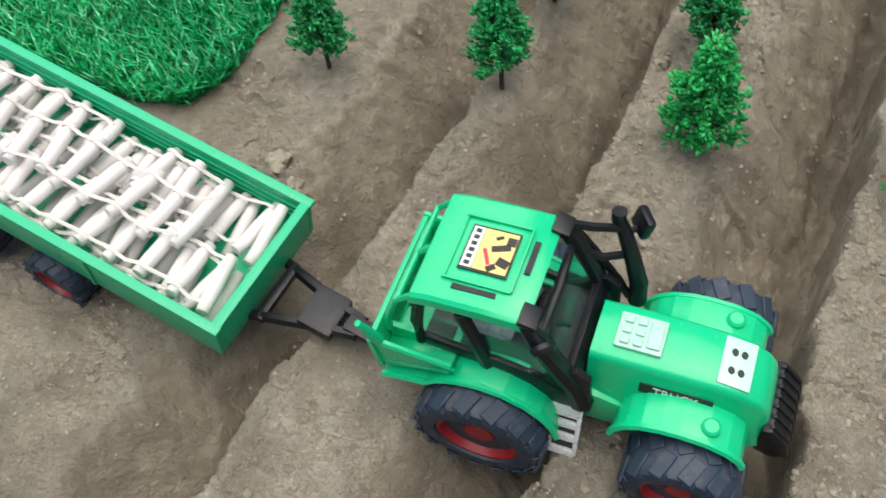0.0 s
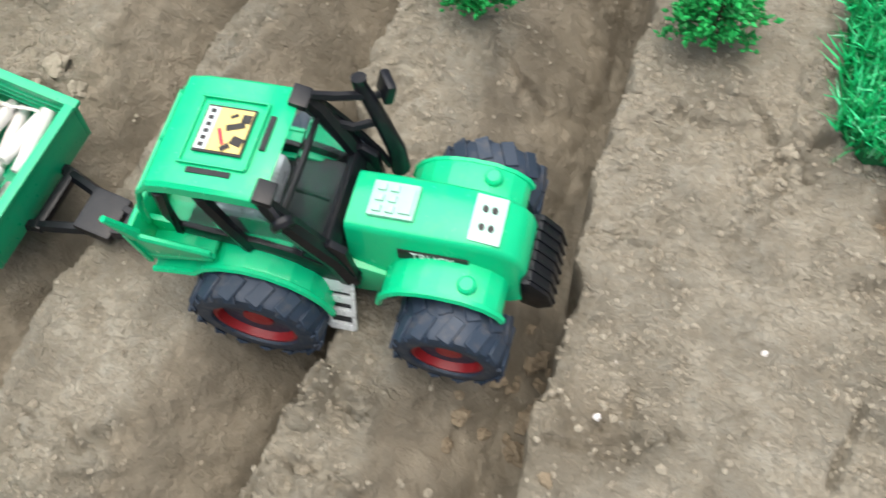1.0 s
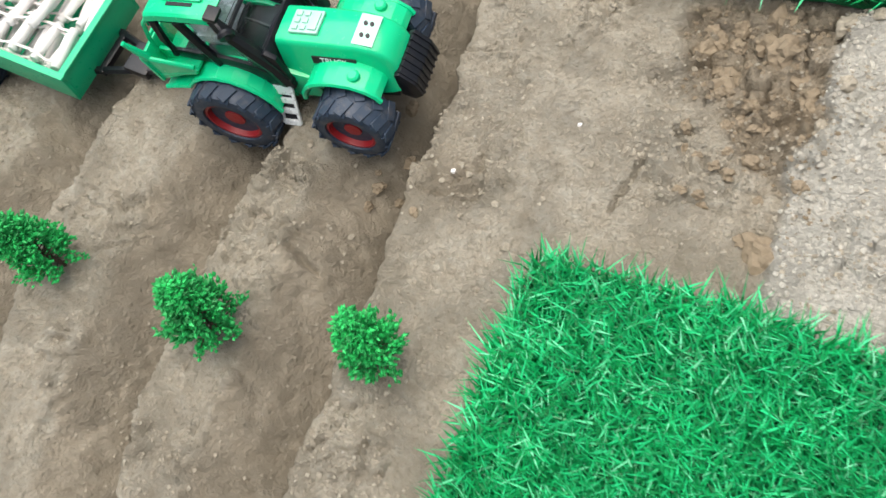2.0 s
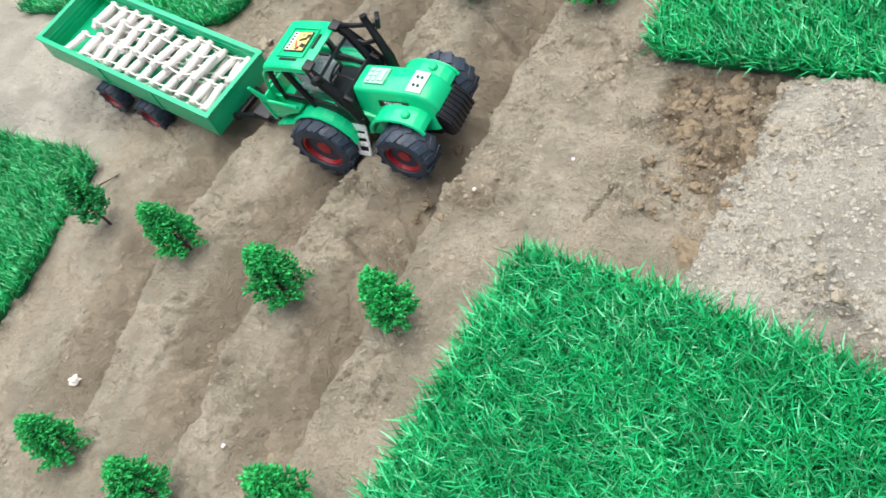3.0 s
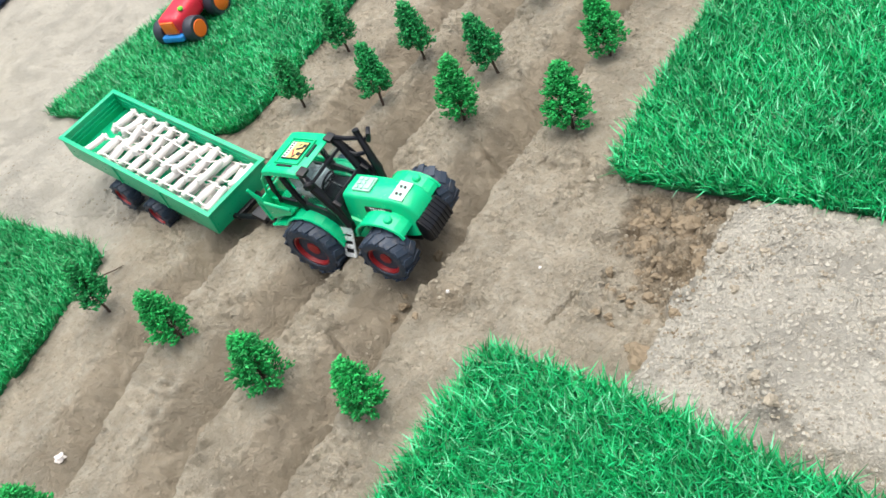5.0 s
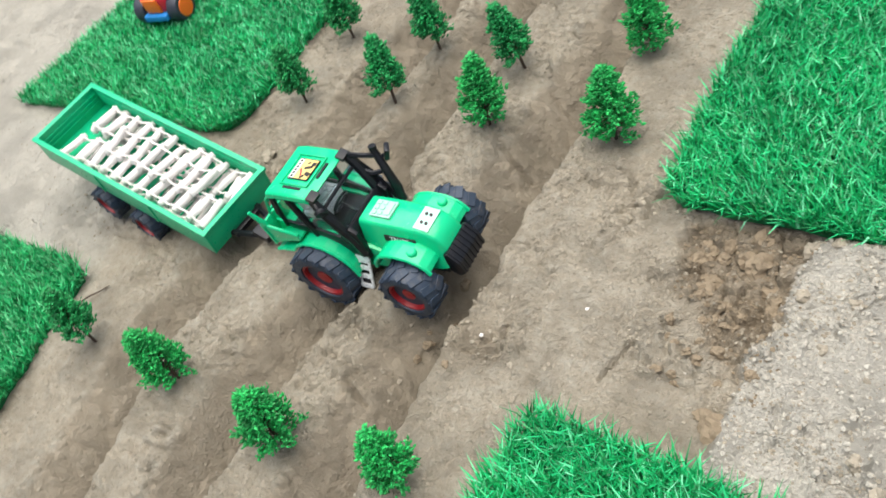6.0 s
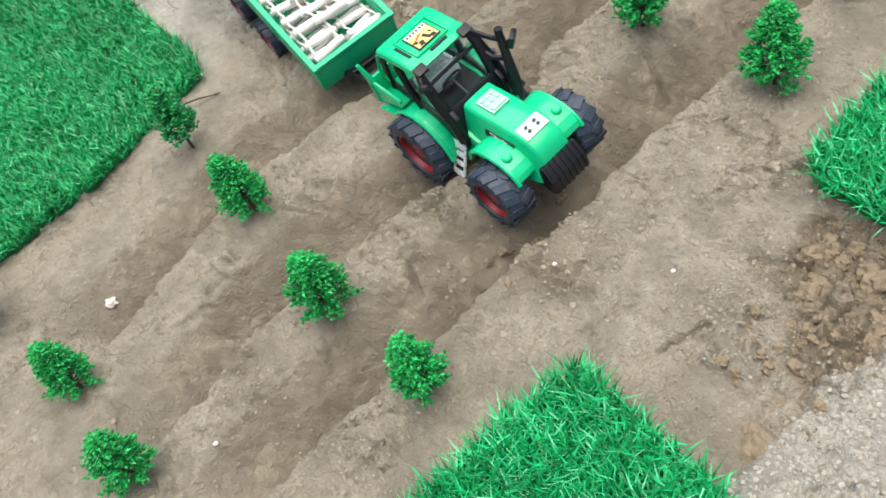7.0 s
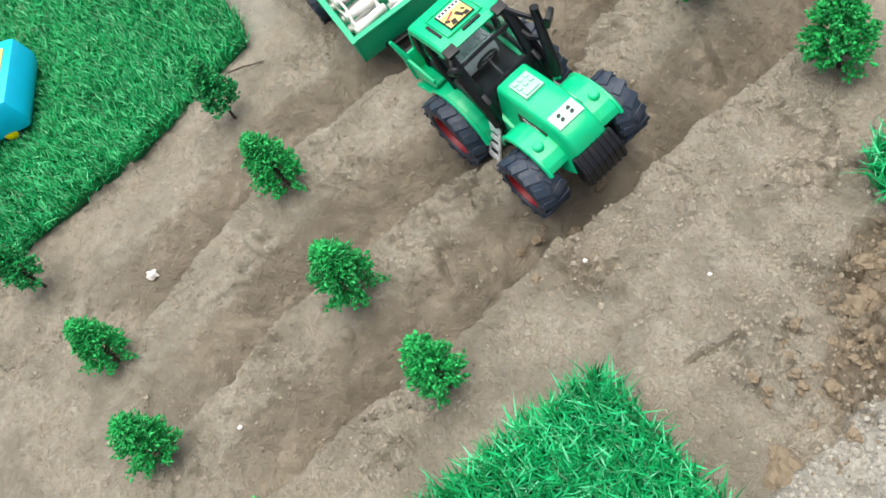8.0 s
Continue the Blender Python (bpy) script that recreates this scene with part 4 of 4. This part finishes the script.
    tube(bm, [(0.0165, 0.0185, 0.0735), (0.0235, 0.0225, 0.0690), (0.0330, 0.0265, 0.0665)], 0.0016, 6)
    tube(bm, [(0.0205, 0.0190, 0.0600), (0.0270, 0.0205, 0.0560), (0.0345, 0.0240, 0.0560)], 0.0016, 6)
    part("mirror_arm", bm, BLACK, ex)
    bm = bmesh.new()
    tube(bm, [(0.0160, -0.0195, 0.0720), (0.0205, -0.0225, 0.0685), (0.0215, -0.0230, 0.0655)], 0.0013, 6)
    lathe(bm, [(0.0036, -0.0015), (0.0042, 0.0), (0.0036, 0.0015)], 16, pose(0.0205, -0.0220, 0.0665, 25, 0, 40))
    part("mirror", bm, BLACK, T, "folded black mirror by the cab post")
    # hitch
    bm = bmesh.new()
    extrude(bm, [(-0.030, 0.0140), (-0.0480, 0.0130), (-0.0500, 0.0160), (-0.030, 0.0220)], -0.0050, 0.0050, 0.0006)
    tube(bm, [(-0.0470, 0, 0.0120), (-0.0470, 0, 0.0215)], 0.0016, 8)
    part("hitch", bm, BLACK, T, "black tow hitch")
    return T


toy_tractor()


# ---- toy trailer ----
TRAILER = pose(-0.0955, 0.0355, 0.030, 0, 0, -8.0) @ pose(0, 0, 0, 0, 12.0, 0)


def toy_trailer():
    """Local: the rim's front middle is the origin, x ahead, the box hangs below."""
    V = anchor("toy_trailer", TRAILER)
    tagged(V, "green plastic toy trailer loaded with white rods, hitched behind the tractor", "toy trailer")
    LEN, HW, H = 0.190, 0.032, 0.0235
    t = 0.0022
    walls = (("side_wall", (-LEN / 2, -HW + t / 2, -H / 2), (LEN, t, H)), ("side_wall", (-LEN / 2, HW - t / 2, -H / 2), (LEN, t, H)),
             ("end_wall", (-t / 2, 0, -H / 2), (t, 2 * HW - 2 * t, H)), ("end_wall", (-LEN + t / 2, 0, -H / 2), (t, 2 * HW - 2 * t, H)))
    for name, c, s in walls:
        bm = bmesh.new()
        box(bm, c, s, bevel=0.0004)
        w = part(name, bm, GREEN_T, V)
        # rolled rim and two pressed ridges
        long_side = name == "side_wall"
        bm = bmesh.new()
        sg = 1 if (c[1] > 0 if long_side else c[0] > -LEN / 2) else -1
        if long_side:
            box(bm, (c[0], c[1] + sg * 0.0002, -0.0008), (LEN + 0.003, 0.0040, 0.0024), bevel=0.0006)
        else:
            box(bm, (c[0] + sg * 0.0002, 0, -0.0008), (0.0040, 2 * HW - 0.004, 0.0024), bevel=0.0006)
        part("rim", bm, GREEN_T, w)
        for z in (-0.0065, -0.0105, -0.0145):
            bm = bmesh.new()
            if long_side:
                box(bm, (c[0], c[1] - sg * 0.0013, z), (LEN - 0.006, 0.0012, 0.0014), bevel=0.0003)
            else:
                box(bm, (c[0] - sg * 0.0013, 0, z), (0.0012, 2 * HW - 0.008, 0.0014), bevel=0.0003)
            part("ridge", bm, GREEN_T, w)
        if long_side:
            for x in (-0.060, -0.120):
                bm = bmesh.new()
                box(bm, (x, c[1] + sg * 0.0014, -0.0130), (0.0022, 0.0012, 0.0200), bevel=0.0003)
                part("upright_rib", bm, GREEN_T, w)
    bm = bmesh.new()
    box(bm, (-LEN / 2, 0, -H + 0.0012), (LEN - 2 * t, 2 * HW - 2 * t, 0.0024))
    part("bed", bm, GREEN_T, V)
    bm = bmesh.new()
    for y in (-0.016, 0.016):
        box(bm, (-LEN / 2, y, -H - 0.0022), (LEN * 0.92, 0.0050, 0.0044), bevel=0.0006)
    for x in (-0.085, -0.131):
        box(bm, (x, 0, -H - 0.0115), (0.0070, 0.0480, 0.0190), bevel=0.0008)
    part("underframe", bm, BLACK, V, "black plastic underframe")
    for x in (-0.085, -0.131):
        for s in (-1, 1):
            wheel("wheel", V, (x, s * 0.0310, -H - 0.0205), 0.0150, 0.0060, s, 12, label="small black wheel with a red rim")
    # drawbar: an open black A-frame with a ring
    bm = bmesh.new()
    for s in (-1, 1):
        tube(bm, [(0.0, s * 0.0130, -H + 0.002), (0.024, s * 0.0065, -H + 0.007), (0.042, s * 0.0030, -H + 0.011)], 0.0024, 6)
    box(bm, (0.026, 0, -H + 0.0080), (0.015, 0.0180, 0.0060), bevel=0.0014)
    box(bm, (0.004, 0, -H + 0.0025), (0.004, 0.0280, 0.0050), bevel=0.0010)
    box(bm, (0.042, 0, -H + 0.0115), (0.012, 0.0075, 0.0040), bevel=0.0010)
    part("drawbar", bm, BLACK, V, "black A-shaped drawbar")
    return V


toy_trailer()


# ---- load of white rods, each a thing of its own, tied with thread ----
def rod_mesh(seed, length, r):
    g = random.Random(seed)
    bm = bmesh.new()
    n = 5
    pts = [((k / (n - 1) - 0.5) * length, g.uniform(-1, 1) * 0.0002, g.uniform(-1, 1) * 0.0002) for k in range(n)]
    tube(bm, pts, [r * 0.86, r, r * g.uniform(0.94, 1.03), r, r * 0.84], 12)
    me = bpy.data.meshes.new("white_rod")
    bm.to_mesh(me)
    bm.free()
    for f in me.polygons:
        f.use_smooth = len(f.vertices) == 4
    me.materials.append(ROD)
    return me


ROD_MESHES = [rod_mesh(s, 0.0245 + 0.0012 * (s % 3), 0.0028 + 0.0002 * (s % 2)) for s in range(5)]
random.seed(5)


def thread_between(a, b):
    """A slack thread to the next rod, with a loop round this one's end."""
    a, b = Vector(a), Vector(b)
    bm = bmesh.new()
    mid = (a + b) / 2 + Vector((random.uniform(-1, 1) * 0.001, 0, random.uniform(-0.0020, 0.0004)))
    tube(bm, [a, (a + mid) / 2 + Vector((0.0004, 0, 0)), mid, (b + mid) / 2, b], 0.0008, 4)
    for dx in (-0.0004, 0.0005):
        tube(bm, [(b.x + dx, 0.0033 * math.cos(q), 0.0033 * math.sin(q)) for q in (math.pi * k / 5 for k in range(10))], 0.0005, 4, True)
    return bm


def load_rods():
    rows = ((0, -0.0185, -0.0152), (0, -0.0185, 0.0152), (1, -0.0128, -0.0150), (1, -0.0128, 0.0150), (2, -0.0072, -0.0135), (2, -0.0072, 0.0150), (3, -0.0020, 0.0010))
    for layer, z, y in rows:
        last = None
        for i in range(13):
            x = -0.0120 - 0.0136 * i - (0.006 if layer % 2 else 0) + (0.003 if y > 0.01 else 0) + random.uniform(-1, 1) * 0.0014
            heap = math.exp(-((x + 0.085) / 0.045) ** 2)
            if x < -0.172 or (layer == 3 and random.random() > 0.15 + 0.8 * heap) or (layer == 2 and random.random() < 0.10):
                last = None
                continue
            m = TRAILER @ pose(x, y + random.uniform(-1, 1) * 0.0018, z + random.uniform(-1, 1) * 0.0012, 0, random.uniform(-1, 1) * 9, 90 + random.uniform(-1, 1) * 12)
            rod = new("white_rod", random.choice(ROD_MESHES))
            rod.matrix_world = m
            tagged(rod, "short off-white rod tied with thread in the trailer", "rod", "rods in the trailer")
            ends = [m @ Vector((e * 0.0098, 0, 0.0026)) for e in (-1, 1)]
            if last and layer > 0:
                inv = m.inverted()
                for p, q in zip(last, ends):
                    part("thread", thread_between(inv @ p, inv @ q), THREAD, rod, "white tying thread")
            last = ends


load_rods()


# ---- other toys ----
def red_toy():
    V = anchor("red_toy_tractor", pose(-0.366, 0.266, 0.0120, 0, 0, -84) @ Matrix.Scale(1.15, 4))
    tagged(V, "red toy tractor with orange hubs parked on the artificial grass", "toy tractor")
    bm = bmesh.new()
    box(bm, (0.010, 0, 0.018), (0.040, 0.027, 0.020), (0, 4, 0), 0.0075, 4)
    part("bonnet", bm, TOY_RED, V)
    bm = bmesh.new()
    box(bm, (-0.020, 0, 0.022), (0.030, 0.032, 0.026), bevel=0.009, seg=4)
    part("body", bm, TOY_RED, V)
    bm = bmesh.new()
    box(bm, (0.0300, 0, 0.0175), (0.003, 0.0165, 0.0125), bevel=0.0012)
    part("grille", bm, TOY_ORANGE, V, "orange grille")
    bm = bmesh.new()
    box(bm, (0.0310, 0, 0.0075), (0.007, 0.026, 0.006), bevel=0.002, seg=3)
    part("bumper", bm, TOY_BLUE, V, "blue bumper")
    bm = bmesh.new()
    tube(bm, [(-0.010, -0.012, 0.028), (-0.014, -0.012, 0.046), (-0.030, -0.012, 0.048), (-0.034, -0.012, 0.028)], 0.002, 6)
    tube(bm, [(-0.010, 0.012, 0.028), (-0.014, 0.012, 0.046), (-0.030, 0.012, 0.048), (-0.034, 0.012, 0.028)], 0.002, 6)
    part("cab_bar", bm, TOY_LIME, V, "lime green cab bars")
    bm = bmesh.new()
    lathe(bm, [(0.0020, -0.0015), (0.0028, 0), (0.0020, 0.0015)], 12, pose(0.016, 0.011, 0.028, 90, 0, 0))
    part("lamp", bm, TOY_LIME, V, "lime green lamp")
    for x, r in ((0.020, 0.0125), (-0.020, 0.0150)):
        for s in (-1, 1):
            wheel("wheel", V, (x, s * 0.0190, r - 0.004), r, 0.006, s, 0, TOY_ORANGE, TOY_DARK, "black wheel with an orange hub")


def yellow_toy():
    V = anchor("yellow_toy_truck", pose(-0.681, 0.110, ground_z(-0.681, 0.110), 0, 0, 0))
    tagged(V, "yellow plastic toy truck standing on the sand", "toy truck")
    bm = bmesh.new()
    box(bm, (-0.01, 0, 0.028), (0.11, 0.028, 0.026), bevel=0.0025)
    part("tipper", bm, TOY_YELLOW, V)
    bm = bmesh.new()
    box(bm, (-0.01, 0, 0.011), (0.10, 0.018, 0.010), bevel=0.001)
    part("chassis", bm, BLACK, V)
    for x in (-0.045, 0.025):
        for s in (-1, 1):
            wheel("wheel", V, (x, s * 0.0115, 0.0095), 0.0100, 0.004, s, 0, TOY_YELLOW, TOY_DARK)
    B = anchor("cream_block", pose(-0.661, 0.072, ground_z(-0.661, 0.072) + 0.011, 0, 0, 30))
    tagged(B, "cream yellow plastic block beside the yellow toy truck", "toy block")
    bm = bmesh.new()
    box(bm, (0, 0, 0), (0.036, 0.032, 0.022), bevel=0.002)
    part("block", bm, TOY_CREAM, B)


def blue_toy():
    V = anchor("blue_toy_car", pose(-0.358, -0.225, 0.010, 0, 0, 64))
    tagged(V, "bright blue plastic toy car on the artificial grass", "toy car")
    bm = bmesh.new()
    extrude(bm, [(-0.045, 0.004), (0.047, 0.004), (0.051, 0.014), (0.048, 0.034), (0.005, 0.0424), (-0.030, 0.044), (-0.045, 0.030)], -0.038, 0.038, 0.005)
    part("body", bm, TOY_CYAN, V)
    bm = bmesh.new()
    face = part("face_plate", box(bm, (0.028, 0.006, 0.0383), (0.028, 0.038, 0.0014), (0, 11, 0), 0.0005), YELLOW_S, V, "orange-yellow sticker on the bonnet")
    for y in (-0.0025, 0.0145):
        bm = bmesh.new()
        lathe(bm, [(0.0072, -0.0004), (0.0072, 0.0004)], 16, pose(0.033, y, 0.0385, 0, 11, 0) @ pose(0, 0, 0, 90))
        part("printed_oval", bm, INK, face, "dark printed oval")
        bm = bmesh.new()
        lathe(bm, [(0.0034, -0.0003), (0.0034, 0.0008)], 14, pose(0.0345, y, 0.0383, 0, 11, 0) @ pose(0, 0, 0, 90))
        part("printed_oval", bm, PALE, face, "pale printed oval")
    for x in (-0.028, 0.028):
        for s in (-1, 1):
            wheel("wheel", V, (x, s * 0.033, 0.006), 0.0090, 0.004, s, 0, TOY_YELLOW, TOY_DARK)


def blue_pipe():
    bm = bmesh.new()
    tube(bm, [(-0.864, 0.15, 0.010), (-0.866, 0.24, 0.012), (-0.868, 0.44, 0.012), (-0.882, 0.74, 0.012)], 0.012, 14)
    tagged(part("pipe", bm, TOY_NAVY), "dark blue plastic pipe lying on the sand", "pipe")


def twig(a, b):
    a, b = Vector(a), Vector(b)
    bm = bmesh.new()
    tube(bm, [a, a.lerp(b, 0.4) + Vector((0, 0.0008, 0.0006)), a.lerp(b, 0.7), b], [0.0006, 0.0007, 0.0005, 0.0003], 6)
    tagged(part("twig", bm, TRUNK), "thin dark dry twig at the grass mat's edge", "twig")


red_toy()
yellow_toy()
blue_toy()
blue_pipe()
twig((-0.1990, -0.0640, 0.006), (-0.1880, -0.0390, ground_z(-0.188, -0.039) + 0.001))


# ---- clods, pebbles and crumbs ----
def lump_mesh(seed, flat=0.7, mat=CLOD):
    g = np.random.default_rng(seed)
    bm = bmesh.new()
    bmesh.ops.create_icosphere(bm, subdivisions=3, radius=1)
    for v in bm.verts:
        n = noise.noise(v.co * 1.3 + Vector((seed * 3.1, 0, 0))) * 0.6 + noise.noise(v.co * 3.1 + Vector((0, seed * 1.7, 0))) * 0.22
        v.co *= 1 + n + 0.16 * noise.noise(v.co * 6.5)
        v.co.z *= flat
    me = bpy.data.meshes.new("soil_clod")
    bm.to_mesh(me)
    bm.free()
    me.materials.append(mat)
    return me


DAMP_LUMPS = [lump_mesh(s, 0.55 + 0.08 * (s % 4), DAMP) for s in range(11, 17)]
LUMPS = [lump_mesh(s, 0.55 + 0.08 * (s % 4)) for s in range(1, 8)]


def clod(x, y, r, label="crumbly brown soil clod lying on the ground", shapes=None):
    ob = new("soil_clod", random.choice(shapes or LUMPS))
    ob.matrix_world = pose(x, y, ground_z(x, y) - r * 0.12, random.uniform(-25, 25), random.uniform(-25, 25), random.uniform(0, 360)) @ Matrix.Diagonal((r, r * random.uniform(0.7, 1.0), r, 1))
    tagged(ob, label, "soil clod", "clods of soil")


random.seed(21)
for _ in range(26):
    clod(random.gauss(0.085, 0.010), random.gauss(0.002, 0.020), random.uniform(0.0018, 0.0046), shapes=DAMP_LUMPS)
for _ in range(46):
    x, y = random.uniform(0.214, 0.268), random.uniform(0.0, 0.098)
    clod(x, y, random.uniform(0.0018, 0.0042) * (1.9 if y > 0.055 else 1), "damp dark brown soil clod in the dug hollow", DAMP_LUMPS)
for x, y, r in ((0.170, 0.112, 0.0045), (0.272, 0.094, 0.0060), (0.284, 0.096, 0.0042), (0.300, 0.060, 0.0036), (0.292, 0.030, 0.0032), (0.318, -0.020, 0.0042),
                (0.330, -0.034, 0.0034), (0.275, 0.060, 0.0040), (0.268, 0.040, 0.0036), (-0.132, 0.100, 0.0060), (-0.122, 0.094, 0.0050), (-0.140, 0.092, 0.0045), (0.160, 0.090, 0.0030), (0.168, 0.096, 0.0026)):
    clod(x, y, r)


for x, y, r in ((0.256, -0.020, 0.0105), (0.247, -0.014, 0.0050)):
    clod(x, y, r, "damp flat slab of soil at the fill's foot", DAMP_LUMPS)


def white_stone(x, y, r):
    ob = new("white_stone", LUMPS_WHITE)
    ob.matrix_world = pose(x, y, ground_z(x, y) + r * 0.3, 10, 0, random.uniform(0, 360)) @ Matrix.Scale(r, 4)
    tagged(ob, "small white stone lying on the soil", "stone", "white stones")


LUMPS_WHITE = lump_mesh(31, 0.7, THREAD)
for x, y, r in ((-0.1130, -0.1920, 0.0034), (0.0770, -0.1900, 0.0042), (0.118, -0.004, 0.0011), (0.168, 0.030, 0.0010), (0.040, -0.195, 0.0012)):
    white_stone(x, y, r)


def scatter(name, n, sizes, mat, seed, xr, yr, keep, label):
    g = np.random.default_rng(seed)
    x, y = g.uniform(*xr, n), g.uniform(*yr, n)
    k = keep(x, y) > g.uniform(0, 1, n)
    x, y = x[k], y[k]
    n = len(x)
    z = height(x, y)
    r = g.uniform(0, 1, n) ** 2.5 * (sizes[1] - sizes[0]) + sizes[0]
    base = np.array([(0, 0, 1), (0.9, 0, 0.1), (0.3, 0.85, 0), (-0.75, 0.55, 0.1), (-0.7, -0.55, 0), (0.3, -0.85, 0.1), (0, 0, -0.8)])
    v = base[None] * g.uniform(0.65, 1.2, (n, 7, 1)) * r[:, None, None]
    v[:, :, 2] *= 0.75
    a = g.uniform(0, 2 * np.pi, n)
    c, s = np.cos(a)[:, None], np.sin(a)[:, None]
    v = np.stack([v[..., 0] * c - v[..., 1] * s, v[..., 0] * s + v[..., 1] * c, v[..., 2]], -1)
    v += np.stack([x, y, z + r * 0.2], -1)[:, None]
    faces = [(0, 1, 2), (0, 2, 3), (0, 3, 4), (0, 4, 5), (0, 5, 1), (6, 2, 1), (6, 3, 2), (6, 4, 3), (6, 5, 4), (6, 1, 5)]
    ob = soup(name, v, faces, mat)
    return tagged(ob, label, "gravel", kind="stuff")


def open_soil(x, y):
    k = np.where(x < -0.2, 0.18, 1.0) * (0.26 + 0.74 * np.maximum(0.8 * crumbly(x, y), broken(x, y)))
    for lip, width, depth in FURROWS:
        ly, lx = np.array(lip).T
        d = np.interp(y, ly, lx) - x
        k = np.where((d > 0) & (d < width) & (y > -0.2), k * 0.22, k)
    return k


def hollow(x, y):
    return 0.8 * dug(x, y)


def fill(x, y):
    return 0.8 * plateau(x, y)


def middle(x, y):
    return 0.6 * smooth(0.09, 0.13, x) * (1 - smooth(0.24, 0.27, x)) * (0.10 + 0.90 * crumbly(x, y))


EAST, NORTH = (-0.45, 0.41), (-0.31, 0.33)
scatter("soil_crumbs", 85000, (0.0003, 0.0014), CLOD, 71, EAST, NORTH, open_soil, "small brown crumbs of soil strewn over the ground")
scatter("soil_lumps", 2000, (0.0011, 0.0026), CLOD, 77, EAST, NORTH, open_soil, "brown lumps of soil broken over the ground")
scatter("gravel", 2600, (0.0003, 0.0010), STONE, 72, EAST, NORTH, open_soil, "small pale stones strewn over the soil")
scatter("damp_crumbs", 3000, (0.0004, 0.0018), DAMP, 73, (0.18, 0.30), (-0.05, 0.12), hollow, "coarse damp crumbs of soil in the dug hollow")
scatter("pale_crumbs", 8000, (0.0004, 0.0017), PALE_CLOD, 74, (0.25, 0.41), (-0.08, 0.12), fill, "pale crumbs and stones on the gravelly fill")
scatter("plain_crumbs", 18000, (0.0003, 0.0014), CLOD, 75, (0.09, 0.28), (-0.10, 0.30), middle, "brown crumbs strewn ahead of the tractor")


def far_sand(x, y):
    return 0.35 + 0.65 * smooth(0.0, 0.5, vnoise(x, y, 0.06, 63))


scatter("sand_crumbs", 2600, (0.0005, 0.0016), PALE_CLOD, 76, (-0.95, -0.30), (-0.05, 0.55), far_sand, "pale crumbs strewn over the sandy track")
